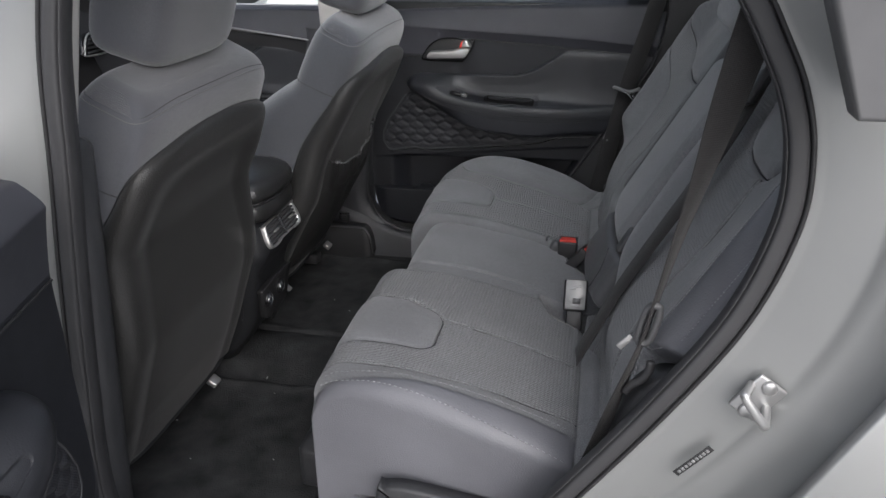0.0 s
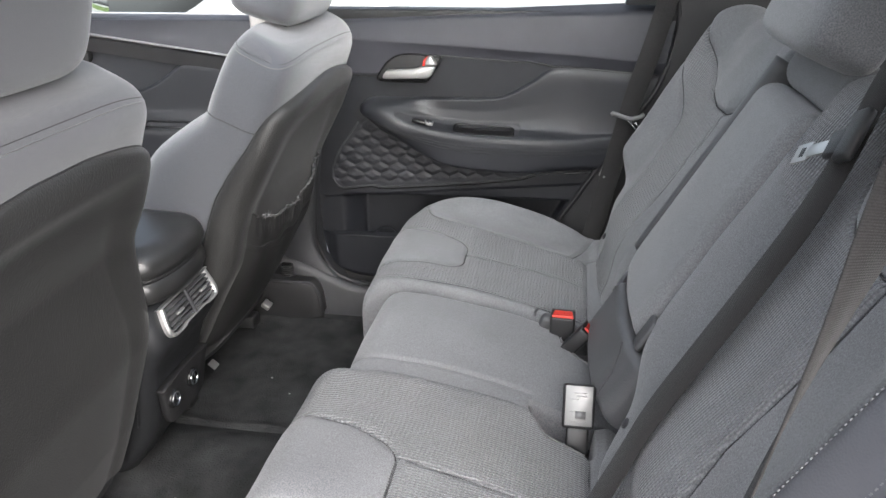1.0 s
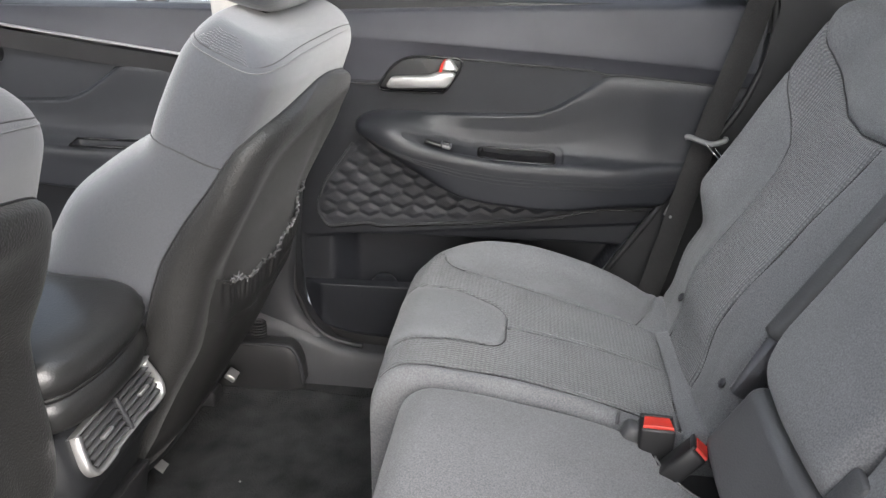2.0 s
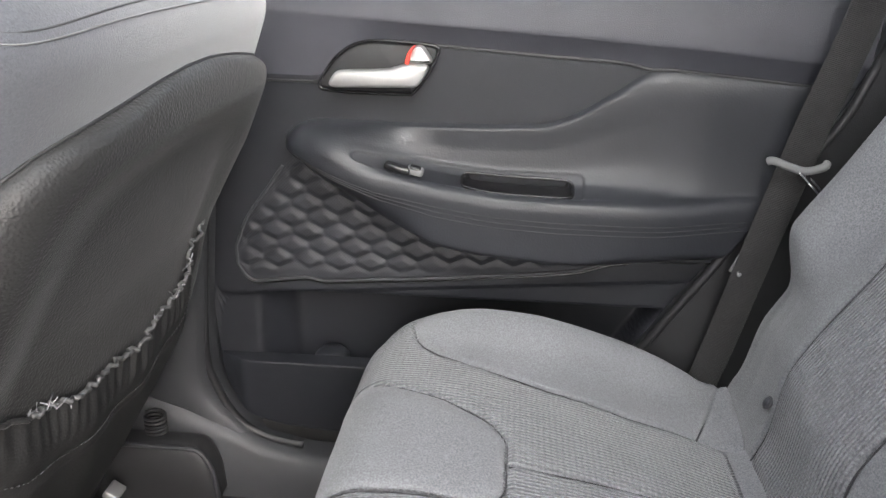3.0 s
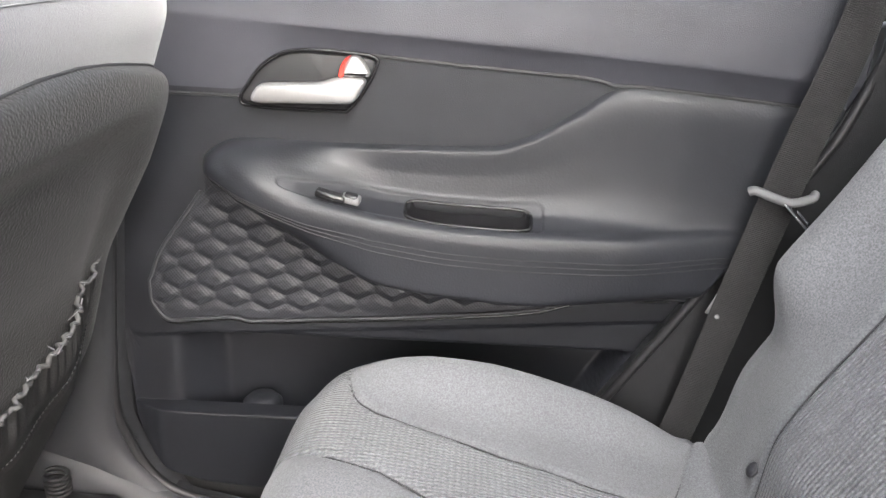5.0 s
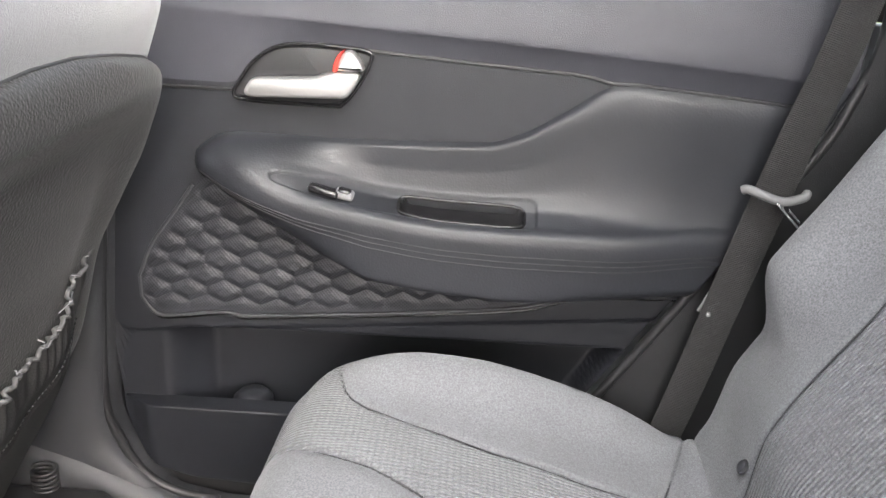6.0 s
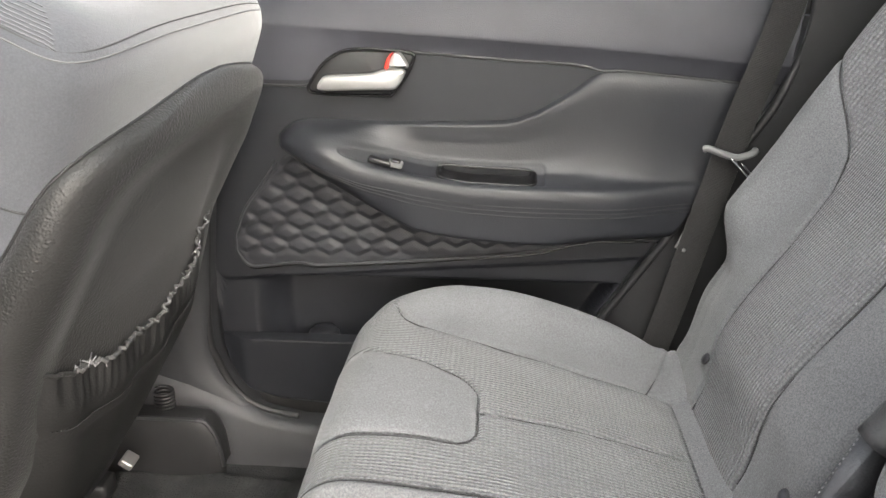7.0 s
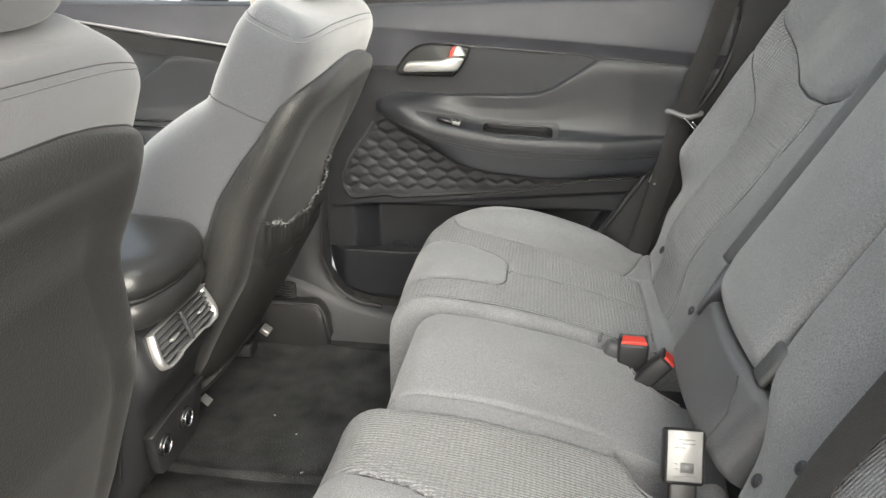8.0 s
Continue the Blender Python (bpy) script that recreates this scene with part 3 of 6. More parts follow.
    for k in (105, 108, 111):
        part("stitched_line", tube(p[24:-12, k] + (0, -0.0003, 0), 0.0008, 5), DARK, d)
    # window switch and the rim of the pull cup
    sw = part("window_switch", rbox(tuple(on_arm(0.118, 0.50, 0.001)), (0.036, 0.017, 0.009), 0.003, Matrix.Rotation(radians(14), 3, "Y")), GLOSS, d)
    part("switch_bezel", rbox(tuple(on_arm(0.142, 0.50, 0.002)), (0.022, 0.018, 0.010), 0.003, Matrix.Rotation(radians(12), 3, "Y")), GREY, sw)
    part("switch_key", rbox(tuple(on_arm(0.142, 0.50, 0.005)), (0.016, 0.014, 0.009), 0.003, Matrix.Rotation(radians(12), 3, "Y")), GLOSS, sw)
    turn = np.linspace(0, 2 * np.pi, 72, endpoint=False)
    bend = lambda q: np.sign(q) * np.abs(q) ** 0.38
    rim = on_arm(0.281 + 0.076 * bend(np.cos(turn)), 0.470 + 0.084 * bend(np.sin(turn)), -0.0015)
    part("pull_cup_rim", tube(rim, 0.0020, 6, True), GLOSS, d)
    # speaker
    gx, gk = np.meshgrid(np.linspace(-0.134, 0.444, 300), np.linspace(0, 1, 150), indexing="ij")
    lo, hi = SPK_LOW(gx), SPK_TOP(gx)
    gz = lo + (hi - lo) * gk
    rise = np.minimum(np.minimum(gk, 1 - gk) * (hi - lo), np.minimum(gx + 0.134, 0.444 - gx) * 1.2)
    soft = step(0.0, 0.022, rise)
    gy = 0.741 - 0.002 - 0.0066 * soft * (quilt(gx, gz) - 0.25)
    part("speaker_grille", sheet(np.stack([gx, gy, gz], -1), np.stack([gx, gz], -1)), GRILLE, d, "black quilted perforated speaker grille")
    xs_ = np.linspace(-0.134, 0.444, 90)
    xt = np.linspace(-0.056, -0.134, 24)
    ring = np.r_[np.stack([xt, np.full_like(xt, 0.740), SPK_TOP(xt) + 0.004], 1), np.stack([xs_, np.full_like(xs_, 0.740), SPK_LOW(xs_) - 0.004], 1), [(0.452, 0.741, 0.4475), (0.53, 0.742, 0.449), (0.570, 0.743, 0.4505)]]
    part("speaker_surround", tube(ring, 0.0026, 8), PLASTIC, d)
    ring[:, 2] -= 0.005
    part("surround_gap", tube(ring + (0, 0.002, 0), 0.0016, 6), GLOSS, d)
    # inner handle in its cup
    h = part("handle_cup", plate([(0.006, 0.682), (0.016, 0.700), (0.030, 0.718), (0.052, 0.733), (0.078, 0.7385), (0.12, 0.738), (0.160, 0.735), (0.162, 0.722), (0.150, 0.698), (0.132, 0.678), (0.120, 0.675), (0.03, 0.676)], 0.7335, 0.76, 0.002, 90), DARK, d)
    part("cup_rim", tube(spline([(0.004, 0.733, 0.680), (0.016, 0.7325, 0.703), (0.032, 0.7325, 0.722), (0.056, 0.7325, 0.737), (0.085, 0.7325, 0.742), (0.12, 0.7325, 0.741), (0.163, 0.7325, 0.737), (0.164, 0.7325, 0.722), (0.150, 0.7325, 0.696), (0.133, 0.7325, 0.675), (0.118, 0.7325, 0.672), (0.025, 0.733, 0.673)], 110, True), 0.0024, 6, True), GLOSS, h)
    part("lever", plate([(0.022, 0.686), (0.027, 0.697), (0.036, 0.703), (0.070, 0.7055), (0.100, 0.7075), (0.114, 0.7115), (0.126, 0.7145), (0.148, 0.7150), (0.155, 0.711), (0.151, 0.701), (0.144, 0.690), (0.136, 0.6855), (0.120, 0.6845), (0.060, 0.6825), (0.030, 0.6815)], 0.709, 0.726, 0.0045, 110), SILVER, h, "satin silver door handle lever")
    part("lock_button", plate([(0.1285, 0.7165), (0.1315, 0.728), (0.136, 0.736), (0.1415, 0.739), (0.148, 0.736), (0.156, 0.725), (0.1585, 0.719), (0.155, 0.7165)], 0.714, 0.735, 0.004, 60), SILVER, h, "silver lock slider with a red mark")
    part("lock_mark", plate([(0.1245, 0.7165), (0.1275, 0.729), (0.133, 0.737), (0.1365, 0.7385), (0.1325, 0.730), (0.1300, 0.7165)], 0.7135, 0.734, 0.001, 40), RED, h)
    # outer skin and pane
    part("door_skin", rbox(((x0 + x1) / 2, 0.90, 0.36), (x1 - x0, 0.02, 0.86), 0.008), PAINT, d)
    part("window_channel", rbox(((x0 + x1) / 2, 0.835, 0.83), (x1 - x0, 0.12, 0.03), 0.006), DARK, d)
    pane = part("pane", rbox(((x0 + x1) / 2, 0.79, 1.03), (x1 - x0, 0.004, 0.42), 0.0, Matrix.Rotation(radians(12), 3, "X")), GLASS, d)
    pane.visible_shadow = False
    return d


far_door = rear_door("rear_door", "black vinyl and plastic lined rear car door, closed, with a quilted speaker")
part("window_corner", plate([(0.612, 0.862), (0.625, 1.2), (1.05, 1.2), (1.05, 0.80), (0.70, 0.80), (0.69, 0.862)], 0.752, 0.80, 0.004), DARK, far_door)


def front_door():
    d = thing("front_door", "black lined front passenger door with a pale trim strip, closed", "car door", "doors")
    ox = -0.975
    x0, x1 = -1.42, -0.285
    gx, gk = np.meshgrid(np.linspace(x0, x1, 80), np.linspace(0, 1, 40), indexing="ij")
    part("lower_lining", sheet(np.stack([gx, np.full_like(gx, 0.75), 0.12 + 0.62 * gk], -1)), LINING, d)
    strip = curve([(-1.6, 0.93), (-0.79, 0.780), (-0.589, 0.754), (-0.35, 0.724), (-0.2, 0.706)])
    top = curve([(-1.6, 0.80), (-0.785, 0.815), (-0.33, 0.822), (-0.2, 0.825)])
    gz = strip(gx) + (top(gx) - strip(gx)) * gk
    part("upper_trim", sheet(np.stack([gx, 0.722 + 0.04 * gk**1.3 + 0.04 * step(0.93, 1, gk), gz], -1)), UPPER, d)
    xs_ = np.linspace(x0, x1, 60)
    part("trim_strip", loft([[(x, 0.716, strip(x) + 0.001), (x, 0.7145, strip(x) + 0.003), (x, 0.716, strip(x) + 0.005), (x, 0.724, strip(x) + 0.005), (x, 0.724, strip(x) + 0.001)] for x in xs_]), SILVER, d, "pale satin trim strip")
    # dark sheet under the trim strip: the strip's shade put into its colour
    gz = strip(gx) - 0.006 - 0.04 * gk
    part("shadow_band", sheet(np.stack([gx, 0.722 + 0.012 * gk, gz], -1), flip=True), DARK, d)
    gz = 0.60 + (strip(gx) - 0.044 - 0.60) * gk
    part("insert_panel", sheet(np.stack([gx, np.full_like(gx, 0.7475), gz], -1)), VINYL, d)
    gx, gs = np.meshgrid(np.linspace(-0.048, 0.70, 160), np.linspace(0, 1, 90), indexing="ij")
    gy, gz = arm_section(gx, gs)
    p = blurred(np.stack([gx + ox, gy, gz - 0.006], -1), 6)
    cup = step(0.34, 0.35, gx) * step(0.49, 0.48, gx) * step(0.44, 0.46, gs) * step(0.57, 0.55, gs)
    p[..., 2] -= 0.045 * cup
    part("armrest", sheet(p), VINYL, d, "padded black vinyl armrest")
    part("pull_cup_rim", tube(np.array([(ox + a, 0.700 - 0.045 * b, 0.556 - 0.01 * b) for a, b in ((0.345, 0), (0.485, 0), (0.485, 0.7), (0.345, 0.7))]), 0.0028, 6, True), GLOSS, d)
    lever = part("handle_cup", plate([(-0.93, 0.695), (-0.90, 0.735), (-0.80, 0.735), (-0.81, 0.695)], 0.727, 0.76, 0.002, 50), DARK, d)
    part("lever", rbox((-0.862, 0.712, 0.703), (0.11, 0.014, 0.022), 0.006), SILVER, lever, "satin silver door handle lever")
    part("lock_button", rbox((-0.815, 0.712, 0.728), (0.03, 0.014, 0.022), 0.005), SILVER, lever)
    part("door_skin", rbox(((x0 + x1) / 2, 0.90, 0.36), (x1 - x0 - 0.004, 0.02, 0.86), 0.008), PAINT, d)
    part("window_channel", rbox(((x0 + x1) / 2, 0.83, 0.80), (x1 - x0 - 0.004, 0.12, 0.03), 0.006), DARK, d)
    pane = part("pane", rbox(((x0 + x1) / 2, 0.79, 1.03), (x1 - x0 - 0.01, 0.004, 0.42), 0.0, Matrix.Rotation(radians(12), 3, "X")), GLASS, d)
    pane.visible_shadow = False
    # outside mirror
    housing = rounded_block((-1.045, 1.06, 0.865), (0.13, 0.23, 0.165), Matrix.Rotation(radians(12), 3, "Z"), 40, 24, 3.0)
    mir = part("mirror_housing", housing, GLOSS, d)
    ring = [(-0.979 + 0.2 * 0.095 * math.cos(q) * 0.2, 1.045 + 0.098 * np.sign(math.cos(q)) * abs(math.cos(q)) ** 0.6, 0.865 + 0.066 * np.sign(math.sin(q)) * abs(math.sin(q)) ** 0.6) for q in np.linspace(0, 2 * math.pi, 48, endpoint=False)]
    part("mirror_glass", loft([ring, [(x + 0.004, y, z) for x, y, z in ring]]), MIRROR, mir, "mirror glass")
    part("mirror_arm", rbox((-1.06, 0.93, 0.815), (0.07, 0.12, 0.05), 0.015), GLOSS, mir)
    return d


front_door()

# near rear door, swung open on its front edge
near_door = rear_door("rear_door", "black vinyl lined rear car door, swung wide open")
near_door.matrix_world = Matrix.Translation((-0.25, -0.87, 0)) @ Matrix.Rotation(radians(-76.5), 4, "Z") @ Matrix.Translation((0.25, 0.87, 0)) @ Matrix.Diagonal((1, -1, 1, 1))


# ---- near side of the body: painted door opening ----
def opening_ring(points, n=160):
    p = spline(points, n, True)
    t = np.roll(p, -1, 0) - np.roll(p, 1, 0)
    nor = np.stack([t[:, 1], -t[:, 0]], 1) / (np.linalg.norm(t, axis=1)[:, None] + 1e-9)
    area = np.sum(p[:, 0] * np.roll(p[:, 1], -1) - np.roll(p[:, 0], -1) * p[:, 1])
    return p, nor * np.sign(area)


APERTURE = [(0.600, 1.13), (0.680, 1.035), (0.722, 0.967), (0.748, 0.914), (0.764, 0.851), (0.764, 0.769), (0.727, 0.647), (0.645, 0.504), (0.528, 0.33), (0.43, 0.19), (0.33, 0.095), (0.20, 0.065),
            (0.0, 0.06), (-0.140, 0.07), (-0.203, 0.13), (-0.216, 0.25), (-0.201, 0.42), (-0.180, 0.60), (-0.155, 0.775), (-0.131, 0.95), (-0.085, 1.11), (-0.04, 1.17), (0.2, 1.19), (0.45, 1.18)]
ap, an = opening_ring(APERTURE)


def opening_strip(pairs):
    """Rings round the doorway; away from the seal the body leans in above and below its waist."""
    rings = []
    for off, y in pairs:
        z = ap[:, 1] + an[:, 1] * off
        rings.append(np.stack([ap[:, 0] + an[:, 0] * off, y + max(off - 0.03, 0) * np.where(z > 0.68, 6.0, 3.0) * np.clip(z - 0.68, -0.5, 0.5) ** 2, z], 1))
    return loft(rings, caps=False)


body = thing("door_opening", "silver painted car body round the open door", "car body", kind="structure")
part("painted_frame", opening_strip([(0.018, -0.774), (0.024, -0.777), (0.036, -0.780), (0.040, -0.7815), (0.046, -0.785), (0.100, -0.805), (0.104, -0.8065), (0.108, -0.810), (0.114, -0.816), (0.122, -0.820), (0.142, -0.833), (0.152, -0.845), (0.165, -0.872), (0.180, -0.894), (0.20, -0.905)]), PAINT, body)
part("inner_trim", opening_strip([(0.0, -0.762), (0.004, -0.740), (0.03, -0.715), (0.10, -0.70)]), PLASTIC, body)
seal = opening_strip([(0.0, -0.750), (-0.0049, -0.760), (-0.0060, -0.767), (-0.0060, -0.775), (-0.0051, -0.7800), (-0.0039, -0.7812), (-0.0031, -0.7800), (-0.0029, -0.7765), (-0.0023, -0.7765), (-0.0020, -0.7815), (-0.0014, -0.7845), (0.0020, -0.7858), (0.0130, -0.7862), (0.0175, -0.7848), (0.0195, -0.7815), (0.020, -0.776), (0.020, -0.768)])
tagged(part("door_seal", seal, RUBBER), "black rubber weatherstrip round the open doorway", "door seal", kind="structure")
tagged(part("door_seal", opening_strip([(0.0205, -0.775), (0.0205, -0.784), (0.0235, -0.786), (0.026, -0.783), (0.026, -0.775)]), DARK), "thin outer rubber weatherstrip", "door seal", kind="structure")
quarter = thing("quarter_panel", "silver painted rear quarter of the car with a tinted window", "car body", kind="structure")
part("panel", rbox((1.42, -0.915, 0.20), (1.0, 0.02, 1.25), 0.008), PAINT, quarter)
part("lower_panel", plate([(0.60, -0.3), (0.62, 0.15), (0.78, 0.42), (0.93, 0.72), (1.0, 0.72), (1.0, -0.3)], -0.902, -0.885, 0.003), PAINT, quarter)
part("window_frame", plate([(0.775, 0.933), (0.735, 1.036), (0.668, 1.21), (1.80, 1.22), (1.80, 0.93)], -0.945, -0.905, 0.006), GREY, quarter)
part("quarter_window", plate([(0.850, 0.960), (0.795, 1.07), (0.740, 1.20), (1.78, 1.20), (1.78, 0.96)], -0.949, -0.92, 0.002), TINTED, quarter)
tagged(part("sill_panel", rbox((0.1, -0.90, -0.06), (1.5, 0.03, 0.20), 0.012), PAINT), "silver painted sill below the doorway", "car body", kind="structure")
tagged(part("front_body_side", rbox((-1.0, -0.905, 0.30), (1.30, 0.02, 0.90), 0.008), PAINT), "silver painted front door outer skin", "car body", kind="structure")
tagged(part("pillar_trim_near", rbox((-0.252, -0.70, 0.43), (0.09, 0.06, 0.76), 0.02, Matrix.Rotation(radians(5), 3, "Y")), PLASTIC), "black plastic pillar trim by the driver's seat", "pillar trim", kind="structure")
tagged(part("pillar_trim_upper", rbox((-0.186, -0.705, 1.005), (0.075, 0.05, 0.38), 0.012, Matrix.Rotation(radians(13), 3, "Y")), BEIGE), "pale plastic upper pillar trim by the driver's seat", "pillar trim", kind="structure")

striker = thing("door_striker", "zinc steel door striker loop on the painted pillar", "door striker")
part("base_plate", rbox((0.768, -0.8085, 0.552), (0.058, 0.006, 0.042), 0.008, Matrix.Rotation(radians(-55), 3, "Y"), 3), SILVER, striker)
part("loop", tube(spline([(0.758, -0.8085, 0.570), (0.748, -0.838, 0.577), (0.746, -0.846, 0.573), (0.769, -0.848, 0.542), (0.774, -0.840, 0.537), (0.780, -0.8085, 0.540)], 40), 0.0056, 10), SILVER, striker)
for c in ((0.779, -0.8115, 0.570), (0.756, -0.8115, 0.535)):
    part("screw", disc(c, (0, -1, 0), 0.0095, 0.005, 18, 0.002), SILVER, striker)
sticker = thing("sill_sticker", "small black sticker with white lettering on the painted pillar", "sticker")
tilt = Matrix.Rotation(radians(-50), 3, "Y")
part("backing", rbox((0.704, -0.8090, 0.446), (0.062, 0.0016, 0.010), 0.0006, tilt), DARK, sticker)
for k in range(9):
    part("print_bar", rbox(tuple(Vector((0.704, -0.8101, 0.446)) + tilt @ Vector((-0.024 + 0.006 * k, 0, 0))), (0.0042, 0.001, 0.0045), 0, tilt), PAPER, sticker)


# ---- seats ----
def wrapped(length, radius, drop, n_edge=14, n_top=60, n_skirt=10, ends=(True, True)):
    """Offsets along an edge profile: the way along the top and the drop, from skirt over a rounded edge and back."""
    a = []
    ang = np.linspace(0, np.pi / 2, n_edge)
    if ends[0]:
        a += [(0.0, radius + drop * (1 - k)) for k in np.linspace(0, 1, n_skirt, endpoint=False)]
        a += [(radius * (1 - np.cos(q)), radius * (1 - np.sin(q))) for q in ang]
    first = radius if ends[0] else 0.0
    last = length - (radius if ends[1] else 0.0)
    a += [(q, 0.0) for q in np.linspace(first, last, n_top)[(1 if ends[0] else 0):(-1 if ends[1] else None)]]
    if ends[1]:
        a += [(length - radius * (1 - np.cos(q)), radius * (1 - np.sin(q))) for q in ang[::-1]]
        a += [(length, radius + drop * k) for k in np.linspace(0, 1, n_skirt + 1)[1:]]
    return np.array(a).T


X_FRONT, X_BACK = 0.086, 0.640


def cushion_height(x):
    return 0.372 - 0.425 * np.maximum(x - 0.17, 0) ** 1.7 - 0.9 * np.maximum(0.17 - x, 0) ** 2


BOLSTER = curve([(0.05, -0.010), (0.12, -0.006), (0.15, 0.002), (0.17, 0.010), (0.187, 0.017), (0.21, 0.026), (0.244, 0.035), (0.28, 0.039), (0.32, 0.041), (0.38, 0.040), (0.436, 0.037), (0.49, 0.032), (0.526, 0.026), (0.55, 0.018), (0.585, 0.004)])


def patch_distance(x, y, side=1):
    """Signed distance to the rounded front patch of an outer cushion, y from the car's middle; inside is negative."""
    lean = np.interp(x, [0.05, 0.12, 0.21, 0.285], [0.0, 0.002, 0.030, 0.072])
    low, high = (0.291 + 0 * x, 0.486 - lean) if side > 0 else (0.278 + 0.85 * lean, 0.472 + 0 * x)
    q = np.maximum(np.abs(y - (low + high) / 2) - (high - low) / 2 + 0.034, 0)
    w = np.maximum(x - 0.250, 0)
    return np.hypot(q, w) - 0.034


def bolster_line(x, side=1):
    """Where the outer bolster begins, across the car; by the closed door it swings outwards at the front."""
    if side < 0:
        return 0.548 - 0.01 * np.maximum(x - 0.40, 0)
    return np.interp(x, [0.09, 0.143, 0.150, 0.158, 0.170, 0.19, 0.24, 0.33, 0.43, 0.53], [0.72, 0.69, 0.630, 0.600, 0.580, 0.564, 0.544, 0.521, 0.509, 0.513])


def roll_line(x, side=1):
    """The seam between an outer cushion's insert and its inner edge."""
    return 0.212 + 0 * x if side > 0 else 0.150 + 0.17 * np.maximum(x - 0.13, 0)


def rear_line(y, side=1):
    """The seam across the back of an outer cushion, with the slanting end of the bolster by the closed door."""
    if side < 0:
        return 0.552 + 0 * y
    return np.where(y < 0.508, 0.552, 0.517 + 0.42 * (y - 0.513))


def outer_cushion(parent, side):
    """One outer seat of the bench; side 1 is by the closed door, -1 by the doorway."""
    xa, da = wrapped(X_BACK - X_FRONT, 0.060, 0.20, 16, 120, 12, (True, True))
    inner, outer = 0.186 if side > 0 else 0.140, 0.676
    yb, db = wrapped(outer - inner, 0.034 if side > 0 else 0.024, 0.20, 12, 120, 10, (True, True))
    gx, gy = np.meshgrid(xa + X_FRONT, yb + inner, indexing="ij")
    db = np.where((side < 0) & (yb < 0.04), db * 0.25, db)
    drop = da[:, None] + db[None, :]
    gx = gx + 0.014 * step(0.60, 0.67, gy) * (1 - (gx - X_FRONT) / (X_BACK - X_FRONT))
    if side < 0:
        gy = gy - (0.020 + 0.10 * np.maximum(0.42 - gx, 0)) * step(0.50, 0.66, gy)
    z = cushion_height(gx)
    roll_in, back, roll_out = roll_line(gx, side), rear_line(gy, side), bolster_line(gx, side)
    z = z + 0.006 * np.clip(1 - ((gy - 0.41) / 0.18) ** 2, 0, 1)
    z = z + np.exp(-((gy - (0.640 if side > 0 else 0.605)) / 0.042) ** 2) * BOLSTER(gx) * (1.0 if side > 0 else 0.55) + 0.006 * np.exp(-((gy - 0.198) / 0.012) ** 2) * (side > 0)
    d_out, d_in, d_back = np.abs(gy - roll_out) * np.where(gx < 0.2, 0.6, 1.0), np.abs(gy - roll_in), np.abs(gx - back)
    z = z + groove(np.abs(gy - 0.650), 0.002, 0.003) * (gx > 0.19) * (side > 0) + groove(d_out, 0.005 if side > 0 else 0.0035, 0.004) + groove(d_in, 0.005, 0.004) * (gx < 0.552) * (side > 0) + groove(d_back, 0.006, 0.005)
    dp = patch_distance(gx, gy, side)
    z = z + groove(dp, 0.005, 0.004) + 0.004 * step(0.0, -0.03, dp)
    mid = np.abs(gy - 0.355 - 0.07 * (gx - 0.28))
    z = z + groove(mid, 0.004, 0.004) * step(0.275, 0.285, gx) * step(0.552, 0.540, gx)
    z = z + 0.020 * np.exp(-((gx - 0.588) / 0.024) ** 2)
    if side < 0:
        z = z - 0.090 * step(0.453, 0.458, gx - 0.50 * (gy - 0.14)) * step(0.200, 0.195, gy - 0.25 * np.maximum(gx - 0.48, 0)) * step(0.562, 0.552, gx)
    z = z + 0.0012 * np.sin(gx * 37 + gy * 11) * np.sin(gy * 43 - gx * 7)
    tuck = 0.007 * step(0.05, 0.09, da)[:, None] * step(0.016, 0.03, db)[None, :] * np.where(yb < 0.2, 1, -1)[None, :]
    p = np.stack([gx + 0.50 * np.maximum(da[:, None] - 0.05, 0) * (gx < 0.3), (gy + tuck) * side, z - drop], -1)
    uv = np.stack([gx + 0.9 * da[:, None], gy + 0 * gx], -1)
    is_patch = dp < 0
    is_back = gx > back
    is_out = (gy > roll_out) & ~is_back
    is_edge = is_out & (gy > (0.650 if side > 0 else 0.600 + 0.03 * np.maximum(0.30 - gx, 0)))
    is_out = is_out & ~is_edge
    is_in = (gy < roll_in) & ~is_back & ~is_out & ~is_edge & (side > 0)
    is_rib = ~(is_patch | is_back | is_out | is_in | is_edge)
    kinds = [("front_patch", is_patch, CLOTH, "smooth grey cloth patch"), ("ribbed_insert", is_rib, RIBBED, "corded grey cloth insert"),
             ("outer_bolster", is_out, CLOTH, ""), ("vinyl_edge", is_edge, LEATHER, "blue-grey vinyl edge strip"), ("inner_bolster", is_in, CLOTH, ""), ("rear_strip", is_back, CLOTH, "")]
    zones(p, uv, kinds, parent, flip=side < 0)

    def on_top(x, y, sink=0.004):
        x, y = np.asarray(x, float), np.asarray(y, float)
        zz = cushion_height(x) + 0.006 * np.clip(1 - ((y - 0.41) / 0.18) ** 2, 0, 1) + np.exp(-((y - (0.640 if side > 0 else 0.605)) / 0.042) ** 2) * BOLSTER(x) * (1.0 if side > 0 else 0.55) + 0.006 * np.exp(-((y - 0.198) / 0.012) ** 2) * (side > 0)
        edge = 0.060 - np.sqrt(np.maximum(0.060**2 - np.maximum(0.060 - (x - X_FRONT), 0) ** 2, 0))
        return np.stack([x, y * side, zz - edge - sink], -1)
    back = 0.552
    xs_ = np.linspace(X_FRONT + 0.006, back, 80)
    xo = np.linspace(0.150 if side > 0 else X_FRONT + 0.01, 0.516, 80)
